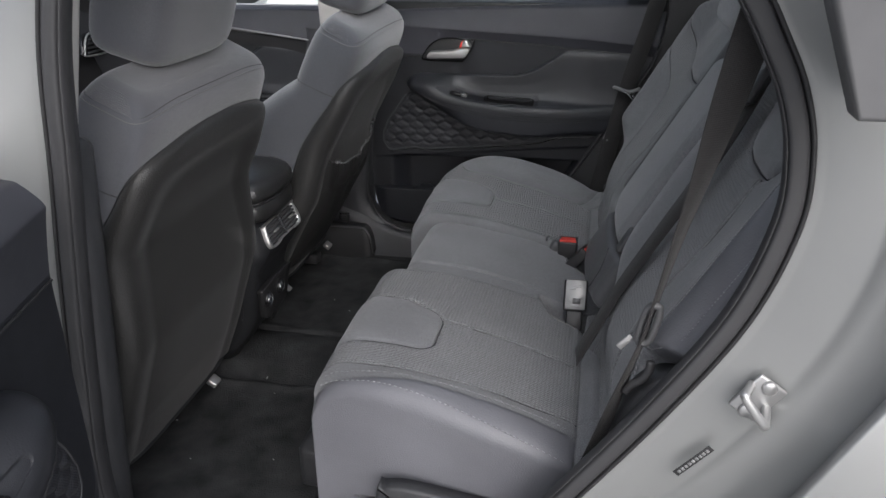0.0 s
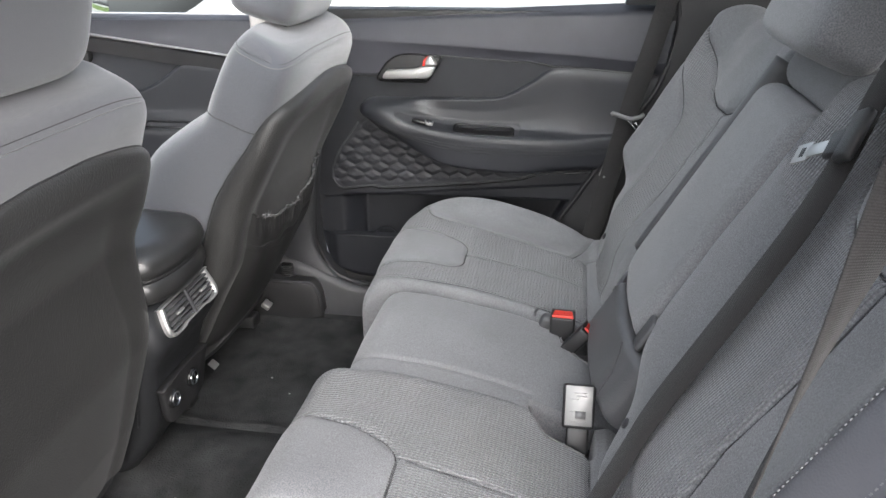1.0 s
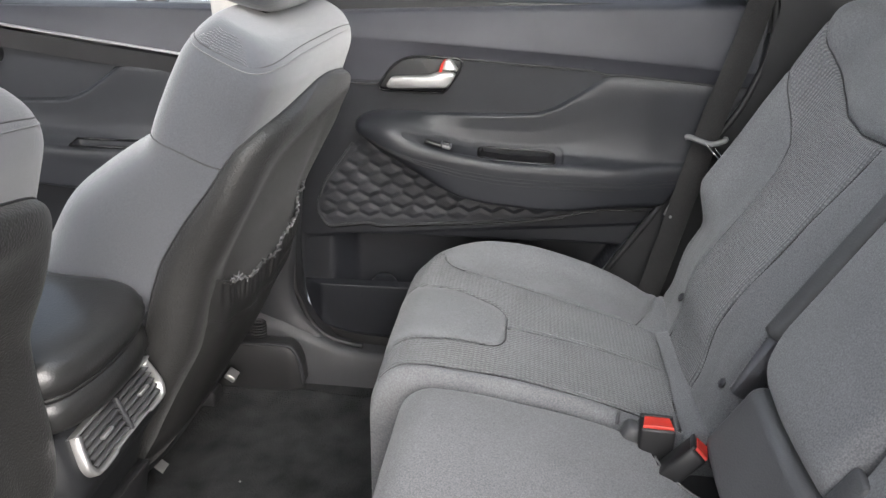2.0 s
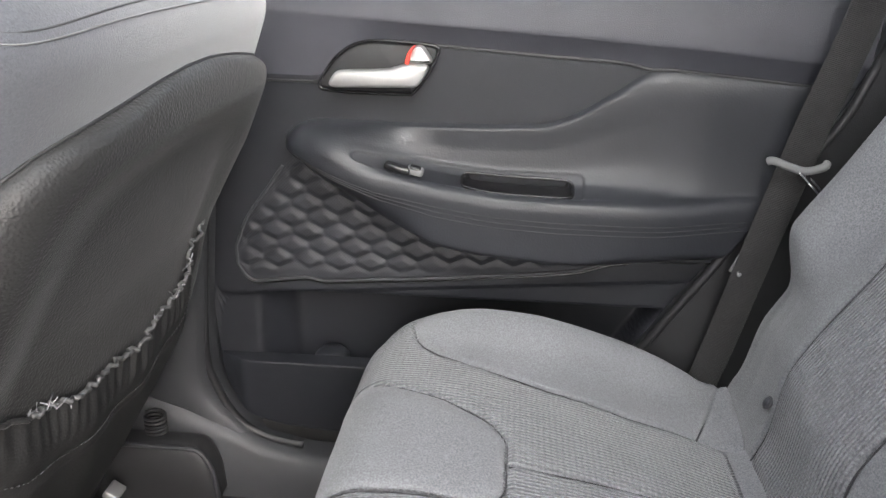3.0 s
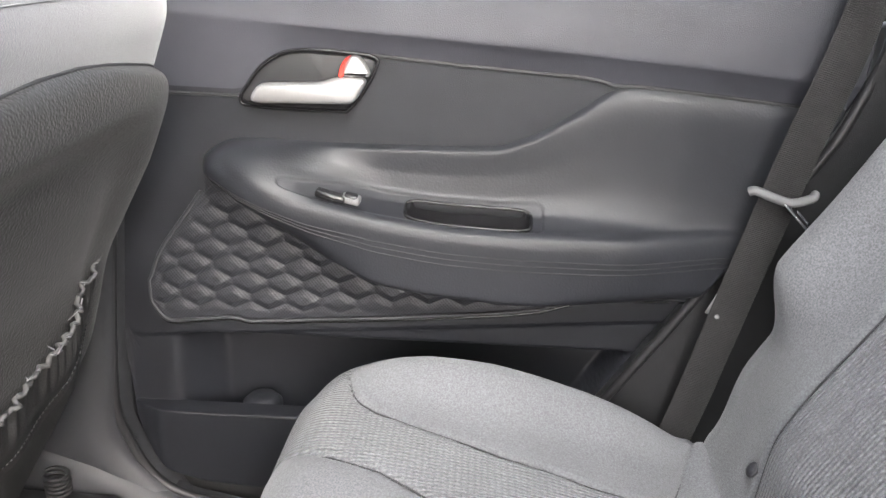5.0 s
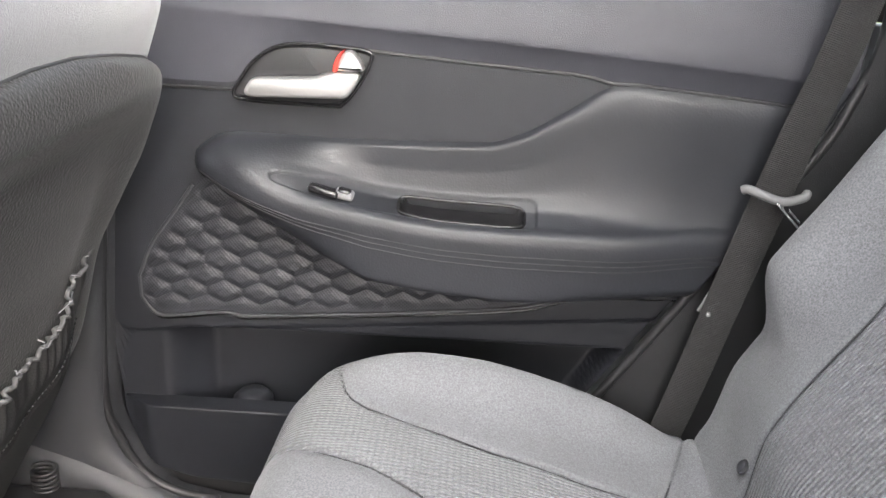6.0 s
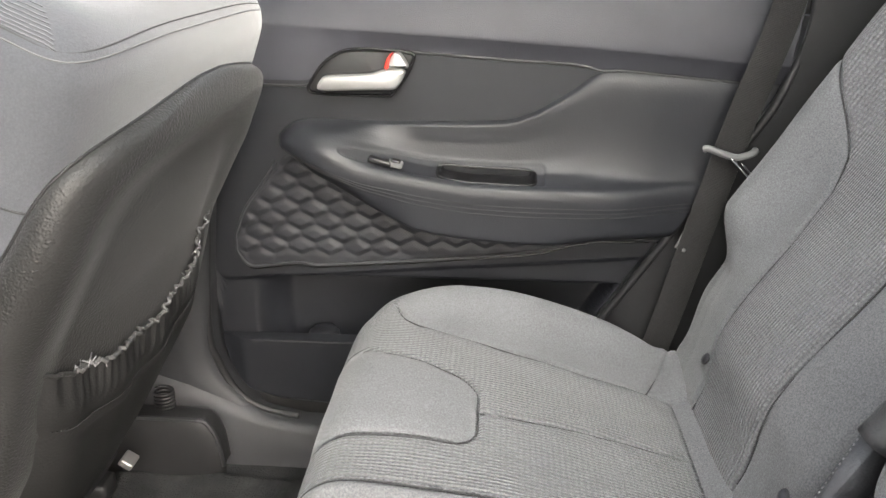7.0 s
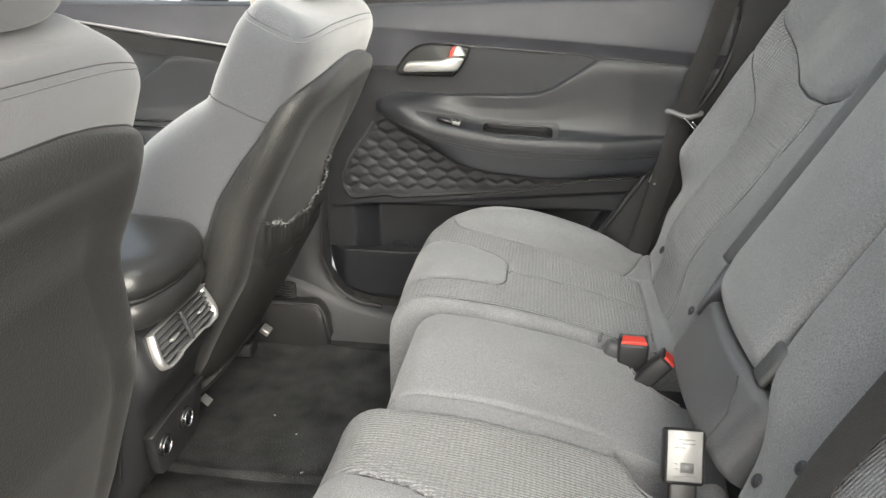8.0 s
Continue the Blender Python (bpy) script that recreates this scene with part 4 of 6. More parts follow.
    part("seam", tube(on_top(xo, bolster_line(xo, side)), 0.0011, 5), SEAM, parent)
    if side > 0:
        part("seam", tube(on_top(xs_, roll_line(xs_, side)), 0.0011, 5), SEAM, parent)
    for lo, hi in ((float(roll_line(0.55, side)), 0.500), (0.514, 0.610)):
        ys_ = np.linspace(lo, hi, 40)
        part("seam", tube(on_top(rear_line(ys_, side), ys_, 0.005), 0.0011, 5), SEAM, parent)
    xs_ = np.linspace(0.286, back - 0.006, 50)
    part("seam", tube(on_top(xs_, 0.355 + 0.07 * (xs_ - 0.28)), 0.0011, 5), SEAM, parent)
    # round the patch: the way where its distance is nought, from the front along one side, round and back
    ring = []
    for q in np.linspace(0, np.pi, 90):
        a = np.linspace(0.02, 0.24, 200)
        px, py = 0.150 + a * np.sin(q) * 1.0, 0.385 - a * np.cos(q)
        ring.append((px[np.argmin(np.abs(patch_distance(px, py, side)))], py[np.argmin(np.abs(patch_distance(px, py, side)))]))
    ring = np.array([(X_FRONT + 0.01, ring[0][1]), (0.125, ring[0][1])] + ring[1:-1] + [(0.125, ring[-1][1]), (X_FRONT + 0.01, ring[-1][1])])
    part("seam", tube(on_top(ring[:, 0], ring[:, 1]), 0.0011, 5), SEAM, parent)
    return on_top


rear_bench = thing("rear_bench", "grey corded cloth rear bench with blue-black vinyl side bolsters", "car seat")


def section(name, label):
    ob = new(name)
    ob.parent = rear_bench
    ob["label"] = label
    return ob


bench = section("wide_cushion", "grey cloth cushion with a blue-black vinyl side")
near_top = outer_cushion(bench, -1)
small = section("narrow_cushion", "grey cloth cushion with a smooth front patch")
outer_cushion(small, 1)

# unseen dark box and board, added to stop sky leaking through the bench's gaps
tagged(part("bench_gap_block", rbox((0.46, 0, 0.13), (0.36, 1.28, 0.20), 0.01), DARK), "dark block added under the bench to keep out stray sky light", "seat base", kind="structure")
tagged(part("bench_back_board", rbox((0.80, 0, 0.55), (0.04, 1.40, 0.72), 0.01, Matrix.Rotation(radians(29), 3, "Y")), DARK), "dark board added behind the rear backrests to keep out stray sky light", "seat base", kind="structure")

# middle of the bench
xa, da = wrapped(X_BACK - 0.135, 0.055, 0.20, 16, 90, 12, (True, True))
yb, db = wrapped(0.330, 0.030, 0.20, 12, 90, 10, (True, True))
db = np.where(yb < 0.04, db * 0.25, db)
gx, gy = np.meshgrid(xa + 0.135, yb - 0.146, indexing="ij")
z = cushion_height(gx) - 0.010 + 0.010 * np.clip(1 - ((gy - 0.019) / 0.165) ** 2, 0, 1)
z = z + groove(np.abs(gy + 0.092 + 0.9 * np.maximum(gx - 0.38, 0) ** 2), 0.005) * step(0.47, 0.44, gx)
slot = np.maximum(step(0.079, 0.071, np.hypot(gx - 0.578, np.minimum(gy - 0.135, 0))), step(-0.114, -0.120, gy) * step(0.452, 0.458, gx))
z = z - 0.075 * slot
z = z + 0.0015 * np.sin(gx * 29 + gy * 13) * np.sin(gy * 31 - gx * 9)
part("middle_pad", sheet(np.stack([gx + 0.30 * np.maximum(da[:, None] - 0.05, 0) * (gx < 0.3), gy, z - da[:, None] - db[None, :]], -1), np.stack([gx, gy], -1)), CLOTH, bench, "plain grey cloth middle pad")
turn = np.linspace(-0.12, -1.45, 40)
nx, ny = 0.578 - 0.0775 * np.cos(turn), 0.135 + 0.0775 * np.sin(turn)
part("notch_piping", tube(np.stack([nx, ny, cushion_height(nx) - 0.0095 + 0.010 * np.clip(1 - ((ny - 0.019) / 0.165) ** 2, 0, 1)], 1), 0.0017, 6), GREY, bench)
rim = spline([(0.545, -0.217), (0.515, -0.210), (0.490, -0.203), (0.476, -0.190), (0.465, -0.165), (0.456, -0.142)], 40)
part("slot_piping", tube(np.stack([rim[:, 0], rim[:, 1], cushion_height(rim[:, 0]) + 0.0005], 1), 0.0016, 6), GREY, bench)
# stitches and side cover of the wide part
xs_ = np.linspace(X_FRONT + 0.03, 0.545, 90)
for base, slope in ((0.580, 0.0), (0.608, 0.13)):
    q = near_top(xs_, base + slope * np.maximum(xs_ - 0.15, 0), -0.0008)
    for i in range(0, 88, 2):
        part("stitch", tube(q[i:i + 2], 0.0008, 4), THREAD, bench)
cover = [(0.225, 0.02), (0.230, 0.205), (0.245, 0.222), (0.29, 0.226), (0.42, 0.208), (0.58, 0.195), (0.60, 0.02)]
part("side_cover", plate(cover, -0.688, -0.66, 0.006, 80), PLASTIC, bench, "black plastic side cover")
part("recess", plate([(0.262, 0.02), (0.275, 0.18), (0.40, 0.178), (0.55, 0.15), (0.55, 0.02)], -0.6905, -0.67, 0.004, 60), DARK, bench)
tagged(part("seat_leg_cover", rbox((0.052, -0.42, 0.055), (0.11, 0.11, 0.11), 0.018), PLASTIC), "black plastic cover on the bench's floor mount", "seat bracket")

# backrests
UPV, OUTV = np.array([0.491, 0, 0.871]), np.array([-0.871, 0, 0.491])
BASE = np.array([0.540, 0, 0.270])


def on_back(y, s, w):
    y, s, w = np.broadcast_arrays(np.asarray(y, float), np.asarray(s, float), np.asarray(w, float))
    return BASE + s[..., None] * UPV + w[..., None] * OUTV + y[..., None] * np.array([0, 1, 0])


def back_lift(y, s, side=1):
    """Height of an outer backrest's face over its plane; y from the car's middle."""
    wing = step(0.205, 0.290, s) * step(0.78, 0.61, s)
    if side > 0:
        w = 0.052 * wing * np.exp(-((y - 0.640) / 0.055) ** 2) + 0.012 * np.exp(-((y - 0.60) / 0.06) ** 2) * step(0.12, 0.26, s)
    else:
        w = 0.026 * wing * np.exp(-((y - 0.650) / 0.060) ** 2) + 0.006 * np.exp(-((y - 0.60) / 0.06) ** 2)
        w = w + 0.028 * step(0.31, 0.17, y) * step(0.12, 0.22, s) - 0.040 * step(0.17, 0.06, s) * step(0.27, 0.36, y)
    w = w + 0.010 * np.clip(1 - ((y - 0.43) / 0.16) ** 2, 0, 1)
    w = w + 0.016 * np.exp(-((s - 0.20) / 0.12) ** 2) * np.clip(1 - ((y - 0.43) / 0.2) ** 2, 0, 1)
    return w - 0.10 * np.maximum(s - 0.45, 0) ** 2 - 0.024 * step(0.17, 0.06, s) * (side > 0)


def rib_out(s, side=1):
    if side < 0:
        return np.interp(s, [0, 0.12, 0.20, 0.30, 0.56, 0.70], [0.600, 0.575, 0.530, 0.500, 0.502, 0.53])
    return np.interp(s, [0, 0.12, 0.30, 0.38, 0.424, 0.468, 0.513, 0.56, 0.62], [0.482, 0.494, 0.512, 0.527, 0.548, 0.590, 0.632, 0.683, 0.75])


def rib_in(s, side=1):
    return np.interp(s, [0, 0.1, 0.2, 0.36, 0.50], [0.312, 0.316, 0.320, 0.325, 0.310])


def patch_low(y, side=1):
    if side < 0:
        return np.interp(y, [0.20, 0.29, 0.365, 0.385, 0.42, 0.48, 0.515, 0.535, 0.60], [0.73, 0.640, 0.548, 0.538, 0.534, 0.533, 0.536, 0.546, 0.62])
    return np.interp(y, [0.15, 0.245, 0.275, 0.31, 0.38, 0.457, 0.53, 0.612, 0.694], [0.62, 0.548, 0.520, 0.503, 0.499, 0.510, 0.540, 0.587, 0.688])


def outer_back(side, inner, outer, name, label):
    b = section(name, label)
    sa, da = wrapped(0.69, 0.055, 0.08, 14, 170, 8, (True, True))
    ya, dy = wrapped(outer - inner, 0.040, 0.07, 14, 130, 8, (True, True))
    if side < 0:
        dy = np.where(ya < 0.05, dy * 0.2, dy)
    gs, gy = np.meshgrid(sa + 0.010, ya + inner, indexing="ij")
    if side < 0:
        gy = gy - (inner - np.interp(gs, [0.0, 0.05, 0.09, 0.13, 0.16, 0.20, 0.245, 0.30, 0.60], [0.285, 0.260, 0.225, 0.207, 0.195, 0.168, 0.138, 0.128, 0.122])) * step(0.32, inner, gy)
    w = back_lift(gy, gs, side)
    ro, ri, pl = rib_out(gs, side), rib_in(gs, side), patch_low(gy, side)
    edge = ro if side > 0 else 0.628 + 0.10 * np.maximum(0.24 - gs, 0)
    above = gs > pl
    below = ~above
    w = w + groove(np.abs(gy - ro), 0.006) * (below if side < 0 else 1) + groove(np.abs(gy - ri), 0.005) * below * (side > 0)
    w = w + groove(np.abs(gs - pl), 0.007) * ((gy < edge) & (gy > 0.22)) + 0.006 * step(0.0, 0.03, gs - pl) * (gy < edge)
    if side < 0:
        w = w - 0.055 * step(-0.004, 0.006, gy - 0.600 - 0.72 * (0.243 - gs)) * step(0.004, -0.010, gs - 0.243 - 0.62 * (gy - 0.60))
        w = w + groove(np.abs(gy - edge), 0.003) + groove(np.abs(gy - 0.690), 0.0015, 0.003) * step(0.28, 0.33, gs)
    w = w + 0.0012 * np.sin(gs * 31 + gy * 13) * np.sin(gy * 41 - gs * 9)
    p = on_back(gy * side, gs, w - da[:, None] - dy[None, :])
    uv = np.stack([gs, gy], -1)
    out = gy > edge
    patch = above & ~out & (gy > 0.22)
    ribbed = below & ~out & (gy > ri) & (gy < ro)
    rest = ~(out | patch | ribbed)
    corded = rest & (gs > 0.485 + 0.42 * (0.275 - gy)) & (gy < 0.34) & (side < 0)
    rest = rest & ~corded
    zones(p, uv, [("bolster", out, LEATHER if side < 0 else CLOTH, "blue-black vinyl bolster with pale stitching" if side < 0 else ""), ("upper_patch", patch, CLOTH, ""), ("ribbed_insert", ribbed, RIBBED, "corded grey cloth insert"), ("inner_panel", rest, CLOTH, ""), ("corded_panel", corded, RIBBED, "")], b, flip=side > 0)

    def seam(yy, ss):
        part("seam", tube(on_back(yy * side, ss, back_lift(yy, ss, side) - 0.0045), 0.0012, 5), SEAM, b)
    ss = np.linspace(0.04, 0.60 if side > 0 else 0.53, 90)
    seam(rib_out(ss, side), ss)
    if side > 0:
        ss = np.linspace(0.06, 0.495, 70)
        seam(rib_in(ss), ss)
    yy = np.linspace(0.24, 0.69, 60) if side > 0 else np.linspace(0.29, 0.60, 60)
    seam(yy, patch_low(yy, side))
    for yy, s0 in ((0.232, 0.114), (0.508, 0.110)) if side > 0 else ((0.248, 0.125), (0.305, 0.190)):
        c = on_back(yy * side, s0, back_lift(np.array(yy), np.array(s0), side) + 0.001)
        k = part("anchor_button", disc(tuple(c), tuple(OUTV), 0.0085, 0.003, 18, 0.001), PLASTIC, b)
        part("button_face", disc(tuple(c + OUTV * 0.0025), tuple(OUTV), 0.0060, 0.002, 16, 0.0007), UPPER, b)
    return b


far_back = outer_back(1, 0.190, 0.680, "outer_backrest", "grey cloth backrest with a corded insert")
ss = np.linspace(0.20, 0.62, 60)
part("wing_piping", tube(on_back(np.full(60, 0.660), ss, back_lift(np.full(60, 0.660), ss) - 0.009), 0.0014, 6), THREAD, far_back)
near_back = outer_back(-1, 0.168, 0.712, "outer_backrest", "grey cloth backrest with a blue-black vinyl bolster")
ss = np.linspace(0.26, 0.62, 120)
for yy, sink in ((np.full(120, 0.634), 0.0), (0.690 - 0.055 * np.clip((0.33 - ss) / 0.07, 0, 1) ** 2, 0.0060)):
    q = on_back(-yy, ss, back_lift(yy, ss, -1) + 0.0006 - sink)
    for i in range(0, 118, 2):
        part("stitch", tube(q[i:i + 2], 0.0009, 4), THREAD, near_back)

ss = np.linspace(0.10, 0.240, 44)
for inset in (0.006, 0.010):
    yy = 0.600 + 0.72 * (0.243 - ss) - inset
    q = on_back(-yy, ss, back_lift(yy, ss, -1) + 0.0004)
    for i in range(0, 42, 2):
        part("stitch", tube(q[i:i + 2], 0.0008, 4), THREAD, near_back)
part("recliner_cover", plate([(0.600, 0.36), (0.612, 0.425), (0.628, 0.462), (0.650, 0.487), (0.680, 0.497), (0.715, 0.485), (0.715, 0.40), (0.67, 0.34)], -0.700, -0.655, 0.014, 70), PLASTIC, near_back, "rounded dark plastic recliner cover")
part("release_lever", tube(spline([(0.617, -0.700, 0.470), (0.626, -0.703, 0.486), (0.638, -0.706, 0.497), (0.646, -0.706, 0.512), (0.648, -0.704, 0.526)], 24), 0.0062, 10), RUBBER, near_back, "grey plastic release lever")

# fold-down middle: armrest pad, its vinyl end block and the top roll
middle = section("middle_backrest", "grey cloth fold-down middle with a vinyl end block")
sa, da = wrapped(0.42, 0.035, 0.06, 12, 90, 8)
ya, dy = wrapped(0.262, 0.022, 0.06, 12, 70, 8)
gs, gy = np.meshgrid(sa + 0.190, ya - 0.126, indexing="ij")
w = 0.034 + 0.012 * np.clip(1 - ((gy + 0.008) / 0.15) ** 2, 0, 1)
gy = gy - 0.045 * np.clip((0.27 - gs) / 0.08, 0, 1) ** 2 * step(-0.03, 0.11, gy)
part("pad", sheet(on_back(gy, gs, w - da[:, None] - dy[None, :]), np.stack([gs, gy], -1), flip=True), CLOTH, middle, "plain grey cloth armrest pad")
sa, da = wrapped(0.110, 0.016, 0.06, 12, 40, 8)
ya, dy = wrapped(0.297, 0.018, 0.06, 12, 80, 8)
gs, gy = np.meshgrid(sa + 0.082, ya - 0.200, indexing="ij")
w = 0.033 + 0.012 * np.clip(1 - ((gy + 0.030) / 0.14) ** 2, 0, 1) - 0.012 * step(-0.135, -0.20, gy)
part("end_block", sheet(on_back(gy, gs, w - da[:, None] - dy[None, :]), np.stack([gs, gy], -1), flip=True), BLOCK, middle, "dark vinyl end block")
fq = np.linspace(0, 1, 40)
fy, fs = np.interp(fq, [0, 0.3, 0.65, 1], [-0.128, -0.142, -0.156, -0.160]), np.interp(fq, [0, 0.3, 0.65, 1], [0.180, 0.170, 0.140, 0.095])
part("seam", tube(on_back(fy, fs, 0.0332 + 0.012 * np.clip(1 - ((fy + 0.030) / 0.14) ** 2, 0, 1) - 0.012 * step(-0.135, -0.20, fy)), 0.0013, 5), SEAM, middle)
part("pull_strap", rbox(tuple(on_back(-0.142, 0.220, 0.024)), (0.012, 0.036, 0.056), 0.0055, Matrix.Rotation(radians(29), 3, "Y")), EDGE, middle, "short vinyl pull tab")
flap = [(0.160, 0.135), (0.174, 0.135), (0.194, 0.235), (0.168, 0.250)]
part("side_flap", loft([[tuple(on_back(a, b, w)) for a, b in flap] for w in (-0.02, 0.008, 0.010)]), LEATHER, middle, "zipped dark vinyl side flap")
q = [on_back(0.174 + 0.020 * k - 0.003, 0.138 + 0.096 * k, 0.0106) for k in np.linspace(0, 1, 36)]
for k in range(0, 34, 2):
    part("stitch", tube(q[k:k + 2], 0.0008, 4), THREAD, middle)
sa, da = wrapped(0.085, 0.036, 0.05, 12, 24, 8)
ya, dy = wrapped(0.306, 0.030, 0.06, 12, 70, 8)
gs, gy = np.meshgrid(sa + 0.612, ya - 0.152, indexing="ij")
part("top_roll", sheet(on_back(gy, gs, 0.020 - da[:, None] - dy[None, :]), np.stack([gs, gy], -1), flip=True), CLOTH, middle)
strip = []
for q in np.linspace(0.235, 0.640, 40):
    ring = np.linspace(0, 2 * np.pi, 20, endpoint=False)
    strip.append(on_back(0.162 + 0.020 * np.sign(np.cos(ring)) * np.abs(np.cos(ring)) ** 0.6, q + 0 * ring, 0.006 + 0.026 * np.sign(np.sin(ring)) * np.abs(np.sin(ring)) ** 0.7))
part("edge_strip", loft(strip), EDGE, middle, "dark vinyl edge strip")
part("side_gap", rbox(tuple(on_back(0.160, 0.36, -0.045)), (0.04, 0.05, 0.66), 0.004, Matrix.Rotation(radians(29), 3, "Y")), UPPER, middle)


def headrest(name, label, c, size, lean, posts, material, group, guides=True):
    h = thing(name, label, "headrest", group)
    turn = Matrix.Rotation(radians(lean), 3, "Y")
    part("pad", rounded_block(c, size, turn, 64, 40, 5.0), material, h)
    ring = np.linspace(0, 2 * np.pi, 60, endpoint=False)
    f = lambda q: np.sign(q) * np.abs(q) ** (2 / 4.2)
    for off in (-0.30, 0.30) if not posts else ():
        w = (1 - abs(off * 2) ** 4.2) ** (1 / 4.2)
        loop = np.stack([np.full(60, off * size[0]), f(np.cos(ring)) * size[1] / 2 * w, f(np.sin(ring)) * size[2] / 2 * w], 1)
        part("seam", tube((np.array(turn) @ loop.T).T + np.array(c), 0.0011, 5, True), SEAM, h)
    for yy in posts:
        low = Vector(c) + turn @ Vector((0, 0, -size[2] / 2 - 0.055))
        high = Vector(c) + turn @ Vector((0, 0, -size[2] / 2 + 0.02))
        post = part("post", tube([(low.x, c[1] + yy, low.z), (high.x, c[1] + yy, high.z)], 0.006, 12), CHROME, h)
        if guides:
            part("guide", rbox((low.x + 0.040, c[1] + yy, low.z + 0.046), (0.030, 0.036, 0.016), 0.004, turn), DARK, post)
    return h


headrest("rear_headrest", "low grey cloth middle headrest", (0.852, -0.01, 0.940), (0.115, 0.30, 0.15), 24, (), CLOTH, "rear headrests", False)
for side in (1, -1):
    headrest("rear_headrest", "grey cloth headrest on the rear bench", (0.930, 0.43 * side, 1.015), (0.11, 0.27, 0.19), 22, (), CLOTH, "rear headrests", False)


# front seats
SHELL_TOP, SHELL_LOW = 0.738, 0.060


def seat_section(h, th, grow=0.0, belly=0.035):
    """A point of a front backrest's skin: h along its back in metres, th round it from the rear middle. Across, depth (to the rear), height."""
    half = np.interp(h, [0, 0.127, 0.30, 0.50, 0.61, 0.70, 0.745], [0.246, 0.252, 0.256, 0.257, 0.256, 0.255, 0.252])
    thick = sum(np.interp(h + o, [0, 0.20, 0.30, 0.40, 0.48, 0.53, 0.575, 0.612, 0.655, 0.70, 0.735, 0.77, 0.80], [0.30, 0.315, 0.300, 0.275, 0.243, 0.215, 0.186, 0.158, 0.158, 0.153, 0.148, 0.142, 0.140]) for o in (-0.016, -0.008, 0, 0.008, 0.016)) / 5
    rear = np.interp(h, [0, 0.17, 0.42, 0.60, 0.68, 0.745], [-0.012, 0.004, 0.010, 0.006, 0.000, -0.006])
    rear = rear + belly * step(0.50 + 2 * (belly - 0.028), 0.34, h) + 6 * (belly - 0.028) * np.maximum(0.53 - h, 0)
    dome = 1 - np.sqrt(np.clip(1 - (np.clip(h - 0.740, 0, 1) / 0.060) ** 2, 0, 1))
    half = half - 0.058 * dome
    rear = rear - 0.050 * dome
    thick = thick - 0.070 * dome
    e = 2 / (4.2 + 65 * (belly - 0.028))
    c, s = np.cos(th), np.sin(th)
    f = lambda q: np.sign(q) * np.abs(q) ** e
    return (half + grow) * f(s), rear - thick / 2 + (thick / 2 + grow) * f(c), np.asarray(h, float) + 0 * np.asarray(th)


